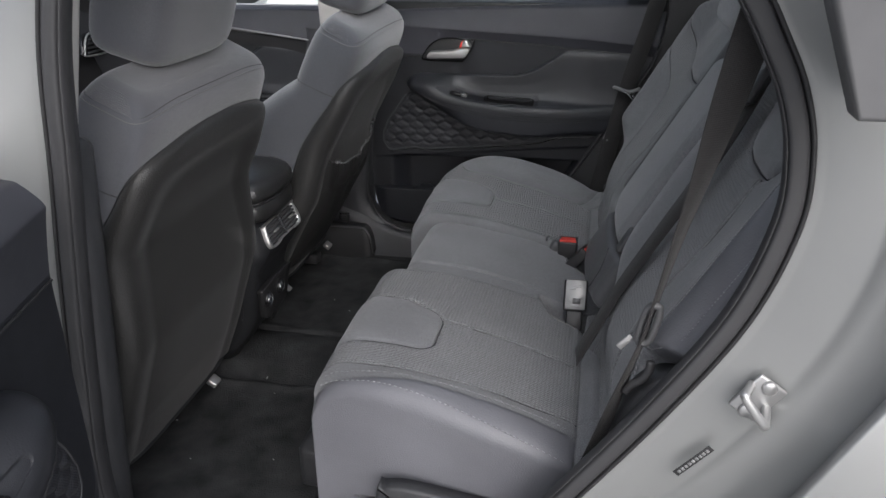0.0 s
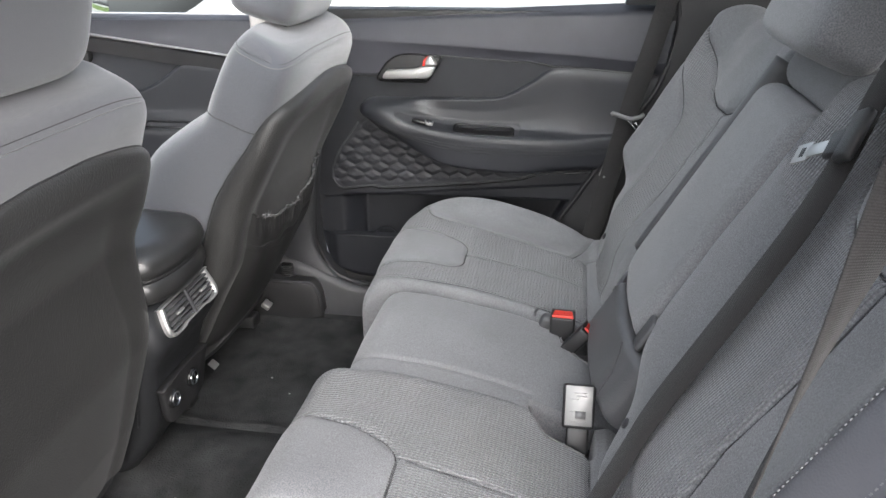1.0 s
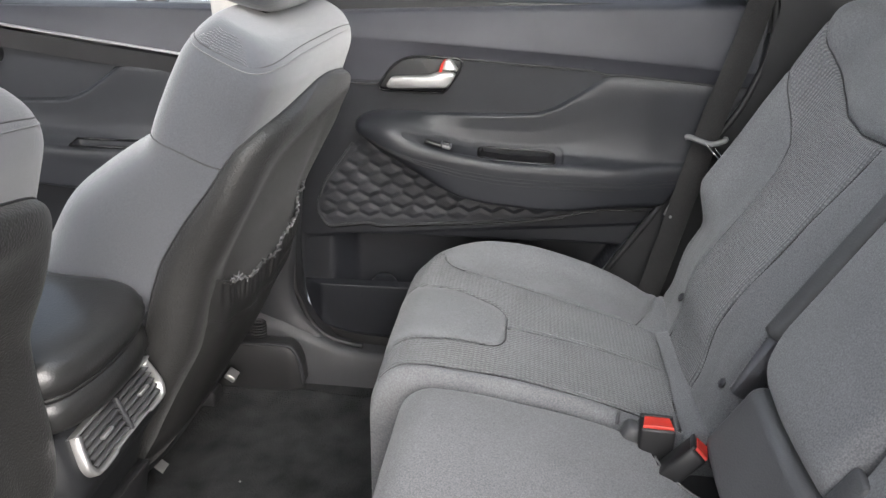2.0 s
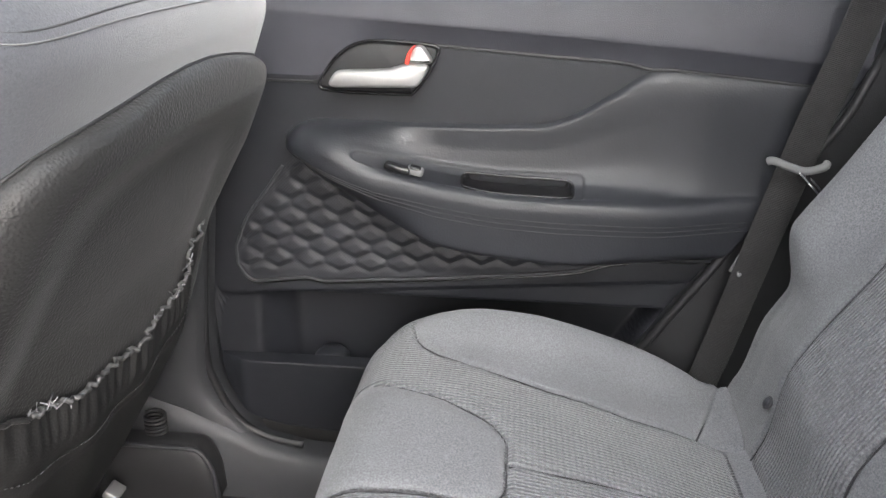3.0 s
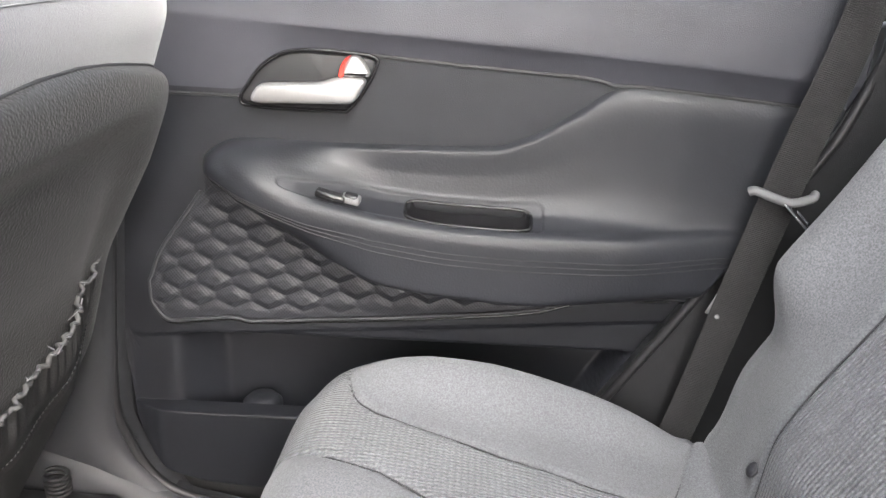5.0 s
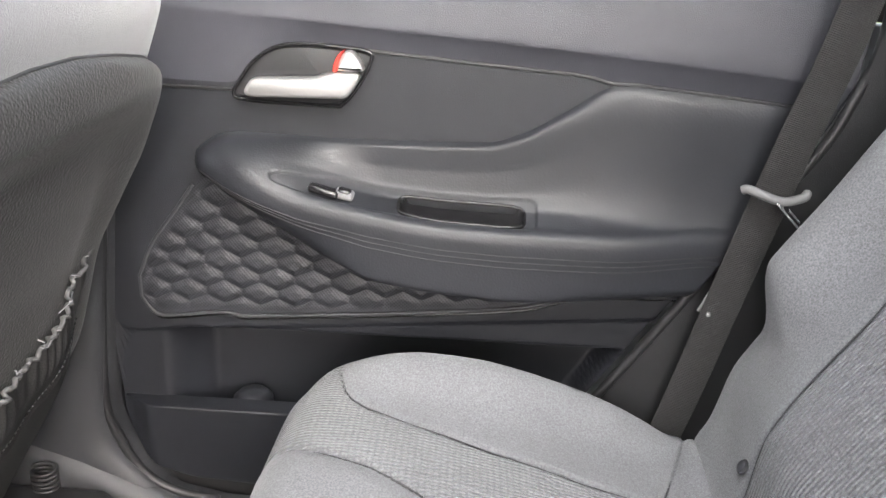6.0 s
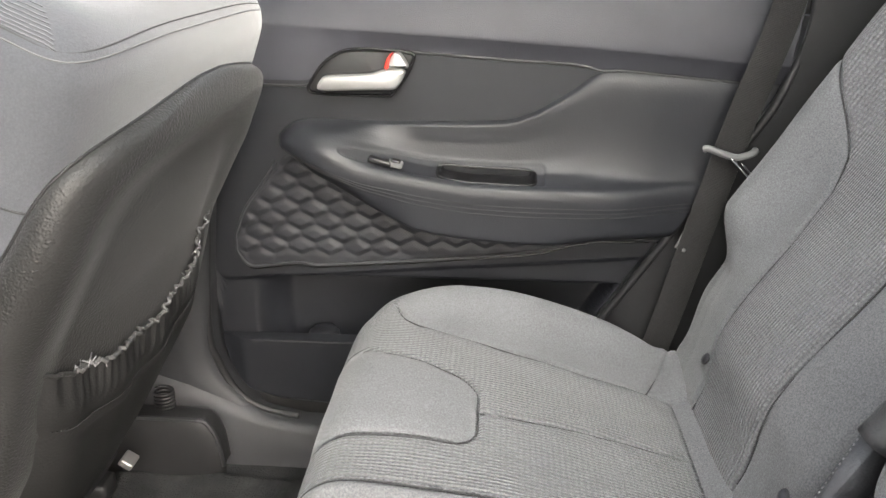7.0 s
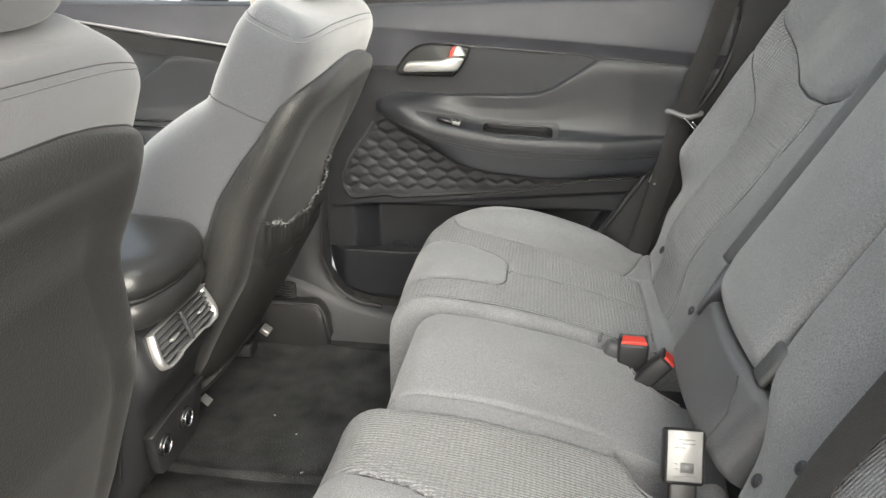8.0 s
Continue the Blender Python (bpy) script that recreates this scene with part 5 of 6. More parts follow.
def front_seat(name, label, y0, shift, torn):
    d = thing(name, label, "car seat", "front seats")
    up, back = np.array([0.438, 0, 0.899]), np.array([0.899, 0, -0.438])
    foot = np.array([-0.331 + shift, y0, 0.10])
    belly = 0.028 if torn else 0.056

    def place(a, dep, h):
        return foot + h[..., None] * up + dep[..., None] * back + a[..., None] * np.array([0, 1, 0])
    h = np.r_[np.linspace(0.05, 0.735, 90), 0.740 + 0.060 * np.sin(np.linspace(0, np.pi / 2, 30))]
    th = np.linspace(-np.pi, np.pi, 150)
    gh, gt = np.meshgrid(h, th, indexing="ij")
    a, dep, hh = seat_section(gh, gt, 0.0, belly)
    shoulder = lambda q: 0.771 + 0.020 * np.clip(np.cos(q), 0, 1) ** 1.5
    seam_h = 0.637 + 0.010 * np.cos(gt)
    sink = 1 - 0.0010 * np.exp(-((gh - seam_h) / 0.005) ** 2) - 0.002 * np.exp(-((gh - shoulder(gt)) / 0.003) ** 2)
    a = a * sink * (1 + 0.002 * np.sin(gh * 33 + gt * 4))
    p = place(a, dep, hh)
    mid = p[-1].mean(0)
    lid_rows = np.array([p[-1] * (1 - k) + mid * k + up * 0.003 * (1 - (1 - k) ** 2) for k in np.linspace(0.06, 0.99, 12)])
    p = np.concatenate([p, lid_rows])
    gh, gt = (np.concatenate([g, np.repeat(g[-1:], 12, 0)]) for g in (gh, gt))
    part("cover", sheet(p, np.stack([gh, gt * 0.2], -1)), FRONT_CLOTH, d)
    q = np.linspace(-np.pi, np.pi, 150)
    aa, dd, hq = seat_section(0.637 + 0.010 * np.cos(q), q, 0.0, belly)
    part("seam", tube(place(aa, dd, hq), 0.0011, 5), SEAM, d)
    aa, dd, hq = seat_section(shoulder(q), q, -0.0004, belly)
    line = place(aa * 0.9975, dd, hq)
    part("seam", tube(line, 0.0009, 5), SEAM, d)
    q = np.linspace(-np.pi, np.pi, 300)
    aa, dd, hq = seat_section(shoulder(q) - 0.006, q, 0.0003, belly)
    part("stitch_line", tube(place(aa, dd, hq)[20:280], 0.0007, 4), GREY, d)
    # corded shoulder bands above the seam
    for sgn in (-1, 1):
        for k in range(9):
            t = np.linspace(1.40 + 0.02 * k, 2.00 - 0.03 * k, 40)
            aa, dd, hq = seat_section(0.7735 + 0.0024 * k + 0.0006 * np.sin(t * 26), sgn * t, 0.0002, belly)
            part("shoulder_rib", tube(place(aa, dd, hq), 0.0008, 5), FRONT_CLOTH, d)
    # rear shell: an arched vinyl panel with a broad rolled rim
    keys = [0.0, 0.34, 0.40, 0.48, 0.56, 0.617, 0.655, 0.675, 0.692, 0.706, 0.720, 0.730, 0.736, 0.738]
    vals = [1.40, 1.40, 1.43, 1.40, 1.40, 1.36, 1.24, 1.13, 0.98, 0.72, 0.34, 0.12, 0.02, 0.0]

    def edge(q):
        q = np.asarray(q, float)
        return np.mean([np.interp(q + o * 0.02 * np.clip((SHELL_TOP - q) / 0.05, 0, 1), keys, vals) for o in (-1, -0.5, 0, 0.5, 1)], axis=0)
    sh = np.r_[np.linspace(SHELL_LOW, 0.60, 90), np.linspace(0.602, SHELL_TOP, 90)]
    gh, gt = np.meshgrid(sh, np.linspace(-1, 1, 200), indexing="ij")
    ed = edge(gh)
    a, dep, hh = seat_section(gh, gt * ed, 0.0, belly)
    # how far each place lies inside the rim, along the panel's skin
    across = np.r_["1", np.zeros((len(sh), 1)), np.cumsum(np.hypot(np.diff(a, axis=1), np.diff(dep, axis=1)), axis=1)]
    side_way = np.minimum(across, across[:, -1:] - across)
    rim = np.minimum(1 / np.sqrt(1 / np.maximum(side_way, 1e-4) ** 2 + 1 / np.maximum((SHELL_TOP - gh) * 1.0, 1e-4) ** 2), 0.2)
    band = 0.056 + 0.014 * step(0.68, 0.50, gh)
    roll = -0.003 + 0.026 * np.sqrt(np.clip(1 - (1 - np.clip(rim / 0.050, 0, 1)) ** 2, 0, 1)) - 0.021 * step(band - 0.022, band + 0.032, rim) + 0.002 * step(band + 0.02, band + 0.10, rim)
    dep = dep + roll * np.maximum(np.cos(gt * ed), 0) ** 0.5
    a = a + roll * np.sin(gt * ed)
    part("back_shell", sheet(place(a, dep, hh)), SHELL, d, "black grained vinyl seat back")
    tt = np.linspace(SHELL_LOW, SHELL_TOP - 0.001, 140)
    line = []
    for sgn in (1, -1):
        q = tt if sgn > 0 else tt[::-1]
        aa, dd, hq = seat_section(q, sgn * edge(q), 0.0005, belly)
        line.append(place(aa, dd, hq))
    part("shell_piping", tube(np.concatenate(line), 0.0016, 7), DARK, d)
    # hem under the shell, seat pan and cushion
    gq, gt = np.meshgrid(np.linspace(0, 1, 12), np.linspace(-1.45, 1.45, 60), indexing="ij")
    a, dep, hh = seat_section(SHELL_LOW - 0.045 * gq, gt, 0.010 - 0.012 * gq, belly)
    part("shell_hem", sheet(place(a, dep - 0.035 * gq, hh)), PLASTIC, d)
    part("cushion", rounded_block((foot[0] - 0.30, y0, 0.235), (0.52, 0.50, 0.17), Matrix.Rotation(radians(8), 3, "Y"), 48, 24, 5), CLOTH, d)
    part("seat_frame", rbox((foot[0] - 0.27, y0, 0.115), (0.50, 0.40, 0.09), 0.02), DARK, d)
    part("side_shield", rbox((foot[0] - 0.24, y0 + 0.255 * (1 if y0 < 0 else -1), 0.17), (0.42, 0.03, 0.13), 0.02), PLASTIC, d)
    if y0 < 0:
        part("hinge_cover", disc((foot[0] + 0.121, y0 - 0.228, 0.195), (0, -1, 0), 0.046, 0.03, 30, 0.012), GREY, d, "grey plastic recliner cover")
    for yy in (-0.19, 0.19):
        rail = part("seat_rail", rbox((foot[0] - 0.22, y0 + yy, 0.045), (0.46, 0.045, 0.035), 0.006), DARK, d)
        end = (-0.301, 0.591, 0.078) if torn else (-0.300, -0.240, 0.080)
        if yy > 0:
            part("rail_end", rbox(end, (0.024, 0.030, 0.014), 0.003, Matrix.Rotation(radians(35), 3, "Y")), SILVER, rail)
    headrest("front_headrest", "dark grey cloth front headrest on chrome posts", (float(foot[0]) + 0.258, y0, 0.978), (0.145, 0.312, 0.215), 16, (-0.07, 0.07), FRONT_CLOTH, "front headrests")
    return d, place


front_seat("car_seat", "grey cloth driver's seat with a black vinyl back shell", -0.365, -0.125, False)
passenger, p_place = front_seat("car_seat", "grey cloth front passenger seat with a torn map pocket", 0.370, 0.0, True)

# torn map pocket of the passenger seat
gu, gk = np.meshgrid(np.linspace(-1, 1, 160), np.linspace(0, 1, 60), indexing="ij")
mouth = curve([(-1.1, 0.480), (-0.95, 0.466), (-0.76, 0.448), (-0.5, 0.434), (-0.2, 0.424), (0.1, 0.420), (0.35, 0.426), (0.55, 0.440), (0.7, 0.456), (0.85, 0.474), (1.1, 0.492)])(gu)
low_h = 0.092 + 0.02 * gu**2
gh = low_h + (mouth - low_h) * gk
a, dep, h = seat_section(gh, np.sign(gu) * np.arcsin(np.clip(np.abs(gu) * 0.86, 0, 1) ** 2.1), 0.007, 0.028)
sag = 0.009 * np.exp(-((gk - 0.55) / 0.30) ** 2) * np.cos(gu * 1.3)
ruffle = (0.0032 * np.sin(gu * 44 + 4 * np.sin(gu * 5.3)) * (0.55 + 0.45 * np.sin(gu * 9 + 1)) + 0.0020 * np.sin(gu * 91 + 3 * np.sin(gu * 11))) * step(0.84, 0.99, gk) * (0.6 + 0.4 * step(0.1, 0.5, gu)) + 0.0025 * np.sin(gu * 13 + gk * 7) * step(0.2, 0.8, gk)
hem = 0.003 * np.exp(-((gk - 0.90) / 0.05) ** 2) - 0.004 * np.exp(-((gk - 0.80) / 0.012) ** 2)
pocket_pts = p_place(a, dep + sag + ruffle + hem + 0.004 * step(0.55, 1.0, gk) * np.cos(gu * 1.2), h)
part("map_pocket", sheet(pocket_pts), PANEL, passenger, "sagging black vinyl map pocket")
q = pocket_pts[:, -1]
ripple = np.arange(len(q))
wave = 0.0014 * np.stack([np.sin(ripple * 1.9), np.cos(ripple * 2.3), np.sin(ripple * 1.3)], 1) + np.array([0.001, 0, 0.001])
part("pocket_edge", tube((q + wave * 0.3)[:22], 0.0026, 6), SHELL, passenger)
part("pocket_elastic", tube((q + wave)[20:], 0.0026, 6), ELASTIC, passenger, "torn gathered elastic edge")
q2 = pocket_pts[:, 48] + np.array([0.0015, 0, 0])
for k in range(8, 150, 2):
    part("stitch", tube(q2[k:k + 2], 0.0007, 4), SEAM, passenger)
rng = random.Random(5)
for k in range(26):
    c = q[rng.choice((rng.randrange(14, 40), rng.randrange(100, 156)))]
    w = [c + np.array([rng.uniform(-0.002, 0.006), rng.uniform(-0.008, 0.008), rng.uniform(-0.004, 0.008)]) * j * 0.5 for j in range(4)]
    part("frayed_thread", tube(w, 0.0007, 4), THREAD, passenger)

bracket = thing("seat_rail_cover", "black plastic cover on the passenger seat's rear rail", "rail cover")
gu, ga = np.meshgrid(np.linspace(0, 1, 40), np.linspace(0, np.pi, 30), indexing="ij")
ease = np.sqrt(np.clip(1 - np.clip((gu - 0.86) / 0.14, 0, 1) ** 2, 0, 1))
f = lambda q, e: np.sign(q) * np.abs(q) ** e
part("cover", sheet(np.stack([-0.42 + 0.262 * gu, 0.662 - 0.030 * f(np.cos(ga), 0.5) * (0.5 + 0.5 * ease), 0.008 + 0.124 * np.abs(np.sin(ga)) ** 0.4 * (0.25 + 0.75 * ease)], -1)), DARK, bracket)
part("cover_lip", tube(np.stack([-0.42 + 0.262 * gu[:, 15], np.full(40, 0.640), 0.008 + 0.122 * (0.25 + 0.75 * ease[:, 15])], 1), 0.004, 8), PLASTIC, bracket)
turns = np.linspace(0, 6.5 * 2 * np.pi, 150)
part("coil", tube(np.stack([-0.266 + 0.016 * np.cos(turns), 0.676 + 0.012 * np.sin(turns), 0.120 + 0.0011 * turns], 1), 0.0028, 6), DARK, bracket)


# ---- centre console ----
console = thing("centre_console", "black plastic centre console with a vinyl lid and rear air vents", "centre console")


def console_ring(z, x, half, r=0.03, front=-0.75, n=9):
    """A loop at one height: rear corners rounded."""
    ang = np.linspace(0, np.pi / 2, n)
    right = [(x - r + r * np.cos(q), half - r + r * np.sin(q), z) for q in ang]
    left = [(x - r + r * np.cos(q), -half + r - r * np.sin(q), z) for q in ang[::-1]]
    return left + right + [(front, half, z), (front, -half, z)]


levels = [(0.02, -0.345, 0.070), (0.07, -0.310, 0.076), (0.12, -0.275, 0.084), (0.17, -0.252, 0.096), (0.25, -0.238, 0.108), (0.30, -0.224, 0.116), (0.325, -0.208, 0.120), (0.343, -0.196, 0.122), (0.360, -0.192, 0.124), (0.39, -0.201, 0.125), (0.42, -0.212, 0.125), (0.436, -0.222, 0.123), (0.445, -0.234, 0.120), (0.452, -0.255, 0.115)]
part("body", loft([console_ring(z, x, half) for z, x, half in levels]), CONSOLE, console)
o = np.array([(-0.60, -0.115), (-0.28, -0.120), (-0.210, -0.108), (-0.186, -0.06), (-0.180, 0.0), (-0.186, 0.06), (-0.210, 0.108), (-0.28, 0.120), (-0.60, 0.115)])
o = spline(o, 70, True)
c = np.array([-0.40, 0.0])


def lid_rings(keys):
    return [np.stack([c[0] + (o[:, 0] - c[0]) * k, o[:, 1] * k, np.full(len(o), z) + 0.03 * np.clip(-0.25 - (c[0] + (o[:, 0] - c[0]) * k), 0, 1)], 1) for z, k in keys]


lid = part("bin_collar", loft(lid_rings([(0.434, 0.93), (0.438, 0.975), (0.448, 0.995), (0.464, 0.99), (0.474, 0.975), (0.478, 0.950)])), LID, console, "black vinyl-wrapped bin collar")
part("lid", loft(lid_rings([(0.483, 0.945), (0.485, 0.975), (0.490, 1.000), (0.500, 1.008), (0.514, 0.995), (0.525, 0.96), (0.532, 0.90), (0.536, 0.78), (0.539, 0.5), (0.540, 0.1)])), LID, console, "padded black vinyl lid")
part("collar_groove", tube(np.array(lid_rings([(0.4805, 0.955)])[0]), 0.0040, 6, True), DARK, lid)

vt = Matrix.Rotation(radians(-20), 3, "Y")
VC = Vector((-0.1965, 0.002, 0.394))


def vent_at(y, h, out):
    return tuple(VC + vt @ Vector((out, y, h * 0.74)))


o = spline([(-0.088, 0.034), (-0.080, 0.040), (0.080, 0.040), (0.088, 0.034), (0.096, -0.010), (0.092, -0.032), (0.080, -0.040), (0.048, -0.040), (0.036, -0.036), (-0.036, -0.036), (-0.048, -0.040), (-0.080, -0.040), (-0.092, -0.032), (-0.096, -0.010)], 110, True)
vent = part("air_vent", loft([[vent_at(y * 0.93, h * 0.9, d) for y, h in o] for d in (-0.006, -0.004)]), DARK, console, "dark slatted rear air vent")
part("vent_surround", loft([[vent_at(y * k, h * (k if k > 0.95 else k - 0.03), d) for y, h in o] for k, d in ((1.02, -0.006), (1.02, 0.004), (0.99, 0.0065), (0.93, 0.005), (0.915, -0.004))], caps=False), SILVER, vent)
for k in range(5):
    for a, b in ((-0.084, -0.005), (0.005, 0.084)):
        part("slat", rbox(vent_at((a + b) / 2, -0.024 + 0.0125 * k, 0.001), (0.008, b - a, 0.0026), 0.001, vt @ Matrix.Rotation(radians(24), 3, "Y")), EDGE, vent)
part("centre_bar", rbox(vent_at(0, 0, 0.0025), (0.007, 0.007, 0.050), 0.002, vt), PLASTIC, vent)
for yy in (-0.045, 0.05):
    part("vent_tab", rbox(vent_at(yy, 0.002, 0.006), (0.007, 0.024, 0.005), 0.0015, vt), SILVER, vent)

socket_panel = part("socket_panel", loft([[(-0.2315 + dx + (zz - 0.21) * 0.10, yy * k, zz) for yy, zz in spline([(-0.078, 0.252), (0.078, 0.252), (0.086, 0.235), (0.070, 0.175), (0.05, 0.160), (-0.05, 0.160), (-0.070, 0.175), (-0.086, 0.235)], 60, True)] for k, dx in ((1.0, -0.01), (1.0, 0.004), (0.97, 0.006), (0.5, 0.006), (0.05, 0.006))]), DARK, console)
for yy in (-0.060, 0.016):
    sk = part("socket", disc((-0.2285, yy, 0.216), (1, 0, -0.1), 0.0185, 0.010, 24, 0.003), GLOSS, socket_panel, "round power socket with a chrome ring")
    part("socket_ring", tube([(-0.2180, yy + 0.0135 * math.cos(q), 0.2155 + 0.0135 * math.sin(q)) for q in np.linspace(0, 2 * math.pi, 22, endpoint=False)], 0.0018, 6, True), CHROME, sk)
    part("socket_flap", rbox((-0.2175, yy, 0.2155), (0.003, 0.004, 0.018), 0.001), CHROME, sk)
part("side_line", tube(spline([(-0.262, -0.121, 0.446), (-0.240, -0.1265, 0.385), (-0.236, -0.125, 0.36), (-0.252, -0.119, 0.30), (-0.268, -0.109, 0.23), (-0.280, -0.102, 0.17)], 30), 0.0022, 6), CONSOLE, console)

scrap = thing("paper_scrap", "small torn scrap of white paper on the floor", "paper scrap")
part("paper", rbox((-0.335, 0.315, 0.052), (0.022, 0.026, 0.002), 0.0005, Matrix.Rotation(radians(40), 3, "Y")), PAPER, scrap)
rng = random.Random(11)
crumbs = []
for k in range(16):
    x, y = rng.uniform(-0.40, 0.05), rng.choice((-1, 1)) * rng.uniform(0.12, 0.60)
    s = rng.uniform(0.0015, 0.0035)
    crumbs.append(rbox((x, y, float(floor_surface(x, y)) + 0.011), (s * rng.uniform(1, 3), s, s * 0.6), 0, Matrix.Rotation(rng.uniform(0, 3), 3, "Z")))
tagged(part("crumbs", joined(*crumbs), PAPER), "pale crumbs and lint scattered on the mats", "crumbs", kind="stuff")

# ---- belts and buckles ----
def axes(x, y):
    """A turn whose first two axes point along x and y."""
    x = Vector(x).normalized()
    z = x.cross(Vector(y)).normalized()
    return Matrix((x, z.cross(x), z)).transposed()


belts = "seat belts"
far_belt = thing("seat_belt", "black webbing seat belt hanging by the closed door", "seat belt", belts)
part("webbing", ribbon([(0.735, 0.735, 1.02), (0.684, 0.700, 0.80), (0.650, 0.690, 0.68), (0.631, 0.688, 0.60), (0.606, 0.690, 0.48), (0.580, 0.692, 0.35), (0.560, 0.694, 0.26)], 0.047, (1, 0.10, -0.28)), WEB, far_belt)
tong = part("tongue", tube(spline([(0.594, 0.676, 0.617), (0.600, 0.673, 0.6195), (0.620, 0.668, 0.6135), (0.640, 0.668, 0.609), (0.662, 0.672, 0.614), (0.668, 0.680, 0.617)], 30), 0.0052, 10), GREY, far_belt, "grey plastic belt tongue")
turn_t = axes((0.72, -0.10, -0.69), (0.35, 0.92, 0.1))
at_t = lambda q: tuple(Vector((0.646, 0.670, 0.598)) + turn_t @ Vector(q))
part("tongue_plate", joined(rbox(at_t((-0.008, 0, 0)), (0.022, 0.024, 0.0028), 0.001, turn_t), rbox(at_t((0.012, 0.010, 0)), (0.024, 0.005, 0.0028), 0.001, turn_t), rbox(at_t((0.012, -0.010, 0)), (0.024, 0.005, 0.0028), 0.001, turn_t), rbox(at_t((0.025, 0, 0)), (0.006, 0.025, 0.0028), 0.001, turn_t)), CHROME, tong)
part("belt_stop", disc((0.588, 0.689, 0.455), (0, -1, 0), 0.003, 0.003, 12, 0.001), PAPER, far_belt)
part("belt_label", rbox((0.582, 0.691, 0.470), (0.006, 0.002, 0.028), 0, Matrix.Rotation(radians(22), 3, "Y")), PAPER, far_belt)

mid_belt = thing("seat_belt", "black webbing middle seat belt with a steel tongue", "seat belt", belts)
run = [(-0.235, 0.74), (-0.262, 0.672), (-0.295, 0.612), (-0.317, 0.563), (-0.334, 0.50), (-0.345, 0.40), (-0.352, 0.30), (-0.362, 0.21), (-0.385, 0.14), (-0.40, 0.06)]
part("webbing", ribbon([tuple(on_back(y, q, 0.034 - 0.05 * max(0.16 - q, 0))) for y, q in run], 0.047, (-0.10, 0.97, 0.22)), WEB, mid_belt)
tm = axes(OUTV, (-0.029, 0.85, -0.51))
tc_ = Vector(on_back(-0.318, 0.620, 0.048))
tong = part("tongue", joined(rbox(tuple(tc_), (0.014, 0.030, 0.066), 0.006, tm), rbox(tuple(tc_ + tm @ Vector((0.002, 0.022, 0.008))), (0.010, 0.030, 0.036), 0.004, tm)), DARK, mid_belt, "black belt tongue grip")
part("tongue_plate", joined(rbox(tuple(tc_ + tm @ Vector((0, 0.058, 0.006))), (0.003, 0.060, 0.018), 0.001, tm), rbox(tuple(tc_ + tm @ Vector((0, 0.098, 0.006))), (0.003, 0.034, 0.027), 0.001, tm)), SILVER, tong, "steel latch plate")
part("slot", rbox(tuple(tc_ + tm @ Vector((0.0014, 0.096, 0.006))), (0.0012, 0.010, 0.013), 0.0003, tm), DARK, tong)

near_belt = thing("seat_belt", "black webbing seat belt hanging beside the doorway", "seat belt", belts)
part("webbing", ribbon([(0.742, -0.716, 1.10), (0.722, -0.712, 1.0), (0.703, -0.706, 0.90), (0.684, -0.700, 0.80), (0.664, -0.693, 0.70), (0.645, -0.687, 0.60), (0.634, -0.690, 0.55), (0.604, -0.697, 0.45), (0.566, -0.699, 0.30)], 0.047, [(0.97, 0.1, -0.2), (0.97, 0.1, -0.2), (0.90, 0.40, -0.2), (0.62, 0.75, -0.2), (0.38, 0.88, -0.22), (0.26, 0.92, -0.26), (0.26, 0.92, -0.26), (0.42, 0.86, -0.28), (0.7, 0.6, -0.3)]), WEB, near_belt)
loop = [(0.640 + 0.0100 * np.sign(math.cos(q)) * abs(math.cos(q)) ** 0.6 + 0.20 * zz, -0.694, 0.579 + zz) for q in np.linspace(0, 2 * math.pi, 36, endpoint=False) for zz in [0.030 * np.sign(math.sin(q)) * abs(math.sin(q)) ** 0.7]]
tong = part("tongue", tube(loop, 0.0055, 9, True), EDGE, near_belt, "grey plastic belt tongue loop")
part("tongue_plate", rbox((0.611, -0.688, 0.545), (0.026, 0.003, 0.010), 0.001, Matrix.Rotation(radians(-48), 3, "Y")), SILVER, tong, "steel latch plate")
part("anchor", rbox((0.585, -0.70, 0.29), (0.035, 0.012, 0.09), 0.005, Matrix.Rotation(radians(25), 3, "Y")), DARK, near_belt)


def buckle(label, c, turn, red=True, size=(0.027, 0.050, 0.068)):
    """A belt buckle; its third axis points to the mouth."""
    b = thing("belt_buckle", label, "belt buckle", "belt buckles")
    at = lambda q: tuple(Vector(c) + turn @ Vector(q))
    x, y, z = size
    case = rbox(c, size, 0.005, turn, 3)
    part("case", joined(case, rbox(at((x * 0.42, 0, z / 2)), (x * 0.16, y * 0.96, 0.008), 0.002, turn)) if red else case, SEAL, b)
    if red:
        part("release_button", loft([[at((p * k * x, q * k * y, z / 2 + h)) for p, q in ((-0.42, -0.43), (0.26, -0.36), (0.26, 0.36), (-0.42, 0.43))] for k, h in ((1.0, -0.002), (1.0, 0.0025), (0.95, 0.0040), (0.3, 0.0030))]), RED, b, smooth=False)
        part("slot", rbox(at((x * 0.30, 0, z / 2 + 0.001)), (x * 0.12, y * 0.72, 0.003), 0.0005, turn), SEAL, b)
    part("stalk", rbox(at((0, 0, -z / 2 - 0.018)), (x * 0.55, y * 0.7, 0.045), 0.004, turn), SEAL, b)
    return b, at


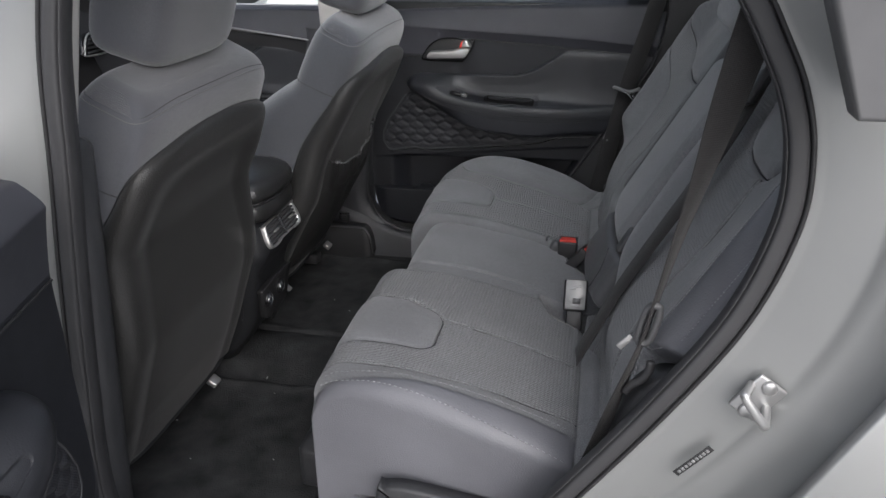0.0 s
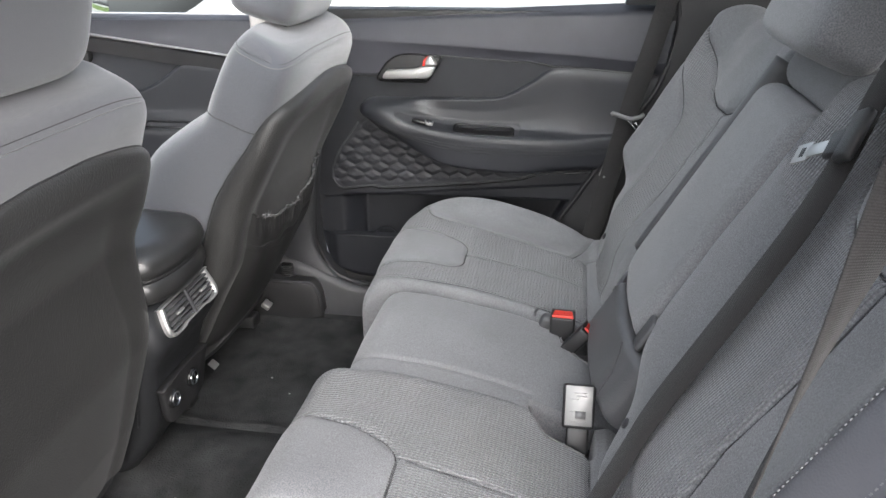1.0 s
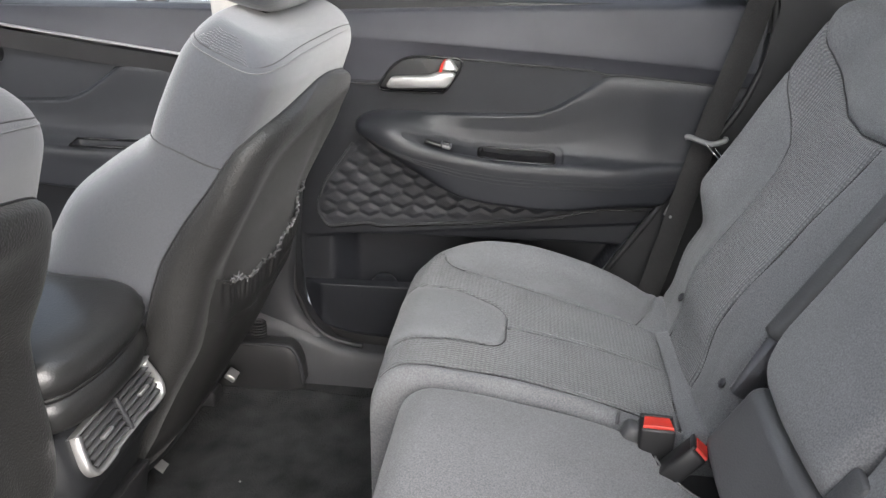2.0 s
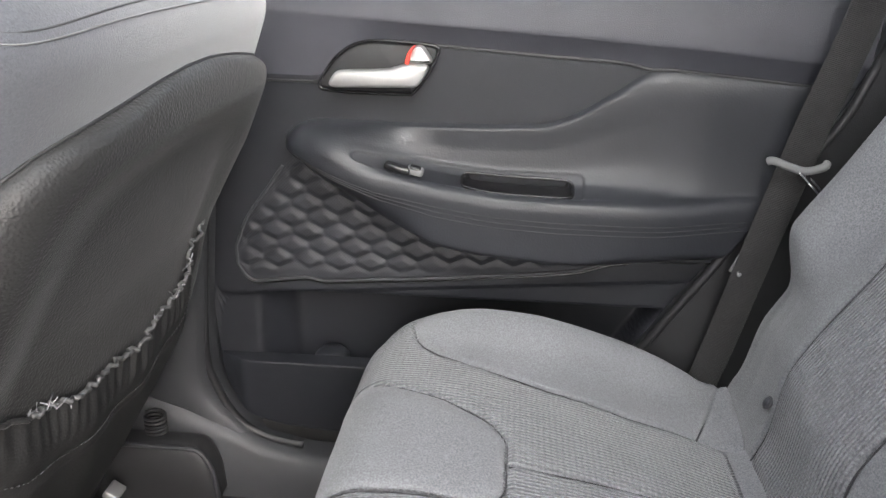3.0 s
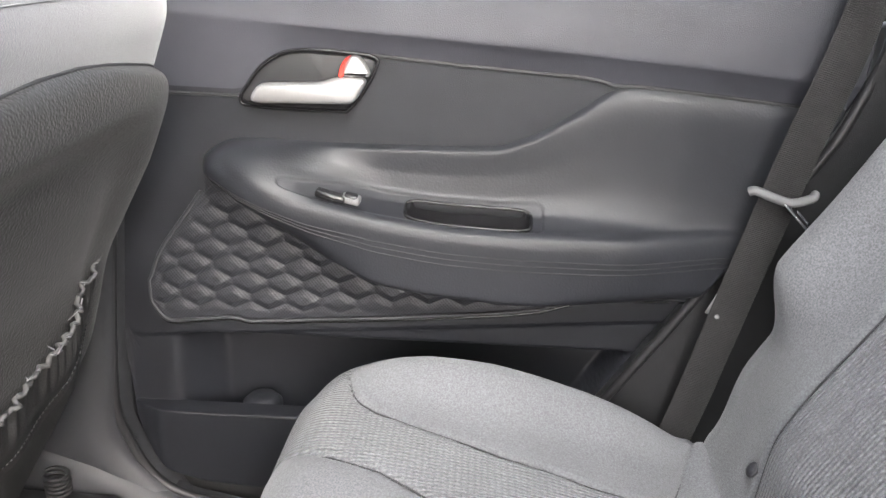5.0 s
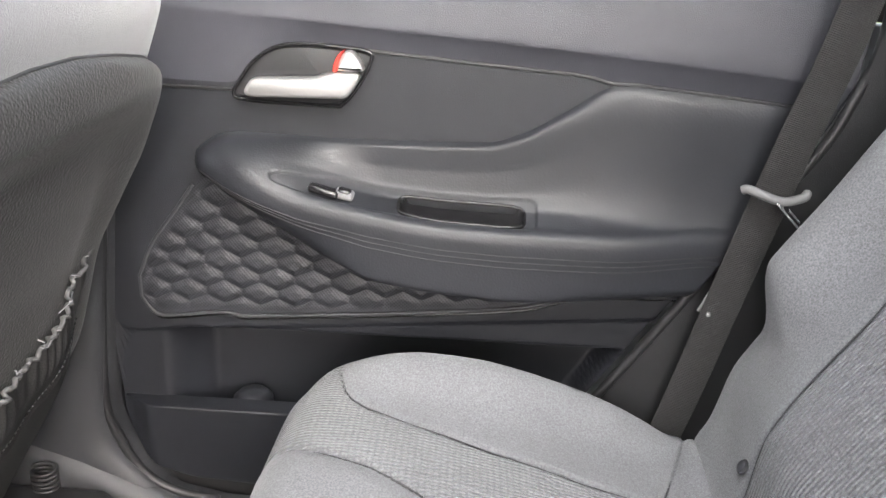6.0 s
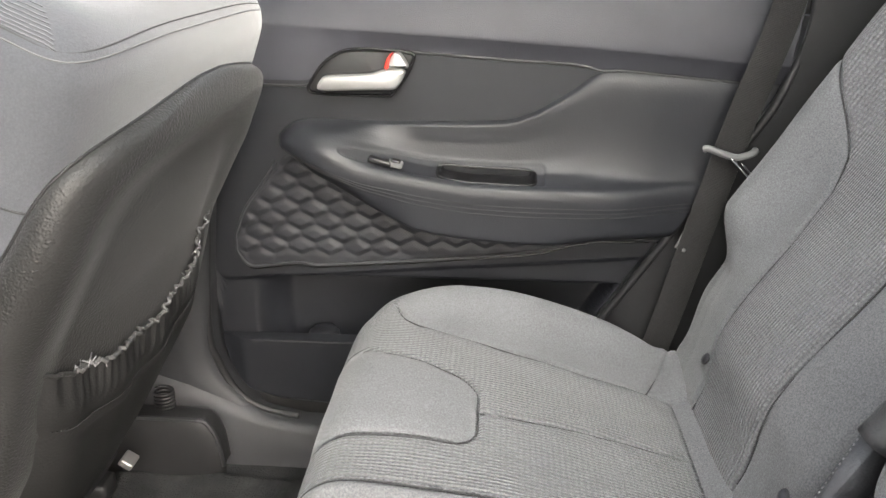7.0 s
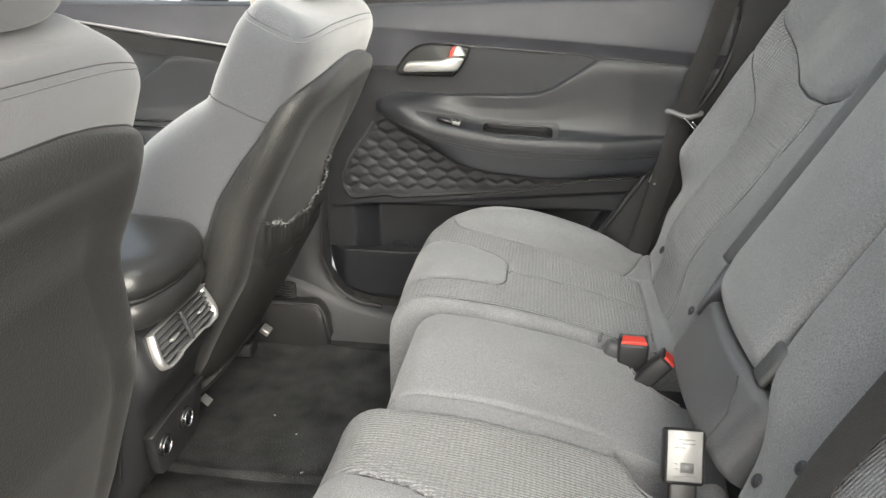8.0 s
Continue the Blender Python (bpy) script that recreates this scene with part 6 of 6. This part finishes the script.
first, at = buckle("black belt buckle with a red button, standing between the pads", (0.503, 0.148, 0.309), axes((0.05, 0.98, -0.05), (-1, 0, 0)), size=(0.036, 0.048, 0.066))
part("boot", joined(rounded_block((0.470, 0.160, 0.316), (0.026, 0.032, 0.034), Matrix.Rotation(radians(20), 3, "Y"), 24, 16, 3.0), tube(spline([(0.448, 0.150, 0.336), (0.450, 0.162, 0.341), (0.453, 0.174, 0.338)], 14), 0.003, 6)), EDGE, first, "dark cloth boot")
buckle("black belt buckle with a red button, leaning on the backrest", (0.532, 0.104, 0.314), axes((-0.74, 0.28, 0.61), (-0.2, -0.97, 0.2)), size=(0.028, 0.046, 0.062))
LABEL_TURN = axes((0, -0.89, 0.45), (1, 0, 0))
tagbk, at = buckle("black belt buckle with a white printed label", (0.533, -0.165, 0.347), LABEL_TURN, False)
part("paper_label", rbox(at((0.0136, 0, 0.002)), (0.0012, 0.042, 0.062), 0.0004, LABEL_TURN), LABEL, tagbk, "white printed paper label")
part("print_block", rbox(at((0.0145, 0.003, -0.012)), (0.0008, 0.016, 0.012), 0, LABEL_TURN), GREY, tagbk)
for yy, zz, w in ((-0.006, 0.012, 0.012), (0.004, 0.017, 0.016), (0.002, 0.022, 0.020), (-0.010, -0.014, 0.004), (-0.011, -0.008, 0.005), (0.001, -0.023, 0.026)):
    part("print_bar", rbox(at((0.0145, yy, zz)), (0.0008, w, 0.0012), 0, LABEL_TURN), PAPER, tagbk)

# ---- dashboard ----
dash = thing("dashboard", "dark plastic dashboard with a silver-edged air vent", "dashboard", kind="structure")
rows = np.array([[(x, y, z) for x, z in ((-1.12, 0.25), (-1.08, 0.45), (-1.10, 0.56), (-1.16, 0.62), (-1.14, 0.70), (-1.22, 0.77), (-1.5, 0.80), (-1.9, 0.78))] for y in np.linspace(-0.74, 0.74, 30)])
part("fascia", sheet(blurred(rows, 1)), DARK, dash)
av = part("air_vent", plate([(0.612, 0.690), (0.640, 0.742), (0.728, 0.735), (0.738, 0.690), (0.722, 0.672), (0.622, 0.676)], -1.110, -1.09, 0.004, 60), GLOSS, dash)
av.matrix_world = Matrix(((0, 1, 0, 0), (1, 0, 0, 0), (0, 0, 1, 0), (0, 0, 0, 1)))
for k in range(4):
    part("slat", plate([(0.624 + 0.006 * k, 0.6835 + 0.014 * k), (0.728, 0.6815 + 0.014 * k), (0.728, 0.6865 + 0.014 * k), (0.625 + 0.006 * k, 0.6885 + 0.014 * k)], -1.084, -1.095, 0.001), PLASTIC, av)
part("vent_surround", tube(spline([(0.612, -1.088, 0.690), (0.640, -1.088, 0.742), (0.728, -1.088, 0.735), (0.738, -1.088, 0.690), (0.722, -1.088, 0.672), (0.622, -1.088, 0.676)], 50, True), 0.0035, 6, True), SILVER, av)
tagged(part("bulkhead", rbox((-1.95, 0, 0.35), (0.05, 1.6, 0.95), 0.01), DARK), "dark bulkhead ahead of the dashboard", "wall", kind="structure")
for side in (-1, 1):
    tagged(part("front_pillar", tube([(-1.85, side * 0.76, 0.78), (-1.1, side * 0.68, 1.24)], 0.05, 10), BEIGE), "pale front roof pillar", "pillar trim", kind="structure")
    tagged(part("rear_pillar", tube([(1.15, side * 0.745, 0.80), (0.95, side * 0.70, 1.25)], 0.07, 10), DARK), "dark rear roof pillar trim", "pillar trim", kind="structure")

# ---- parked van across the road ----
van = thing("parked_van", "white van parked across the road", "car")


def van_side(y):
    pts = [(-7.05, 0.20), (-7.03, 0.45), (-6.95, 0.62), (-6.55, 0.72), (-5.9, 1.45), (-2.15, 1.6), (-2.05, 0.22), (-2.74, 0.18)]
    pts += [(-3.2 + 0.41 * math.cos(q), -0.10 + 0.44 * math.sin(q)) for q in np.linspace(0.75, math.pi - 0.75, 10)]
    pts += [(-3.7, 0.18), (-5.8, 0.18)]
    pts += [(-6.3 + 0.41 * math.cos(q), -0.10 + 0.44 * math.sin(q)) for q in np.linspace(0.75, math.pi - 0.75, 10)]
    return [(x, y, z) for x, z in pts]


part("body", loft([van_side(12.6), van_side(14.3)]), WHITE_PAINT, van, smooth=False)
for x in (-6.3, -3.2):
    for y, g in ((12.6, -1), (14.3, 1)):
        wheel = part("wheel", loft([[(x + r * math.cos(q), y + g * d, -0.10 + r * math.sin(q)) for q in np.linspace(0, 2 * math.pi, 36, endpoint=False)] for r, d in ((0.30, -0.18), (0.35, -0.16), (0.35, 0.02), (0.33, 0.05), (0.25, 0.045))]), TYRE, van)
        part("rim", disc((x, y + g * 0.03, -0.10), (0, g, 0), 0.24, 0.03, 28, 0.02), SILVER, wheel)
part("side_window", plate([(-6.2, 0.9), (-5.7, 1.36), (-4.9, 1.36), (-4.9, 0.9)], 12.585, 12.61, 0.004), GLOSS, van)
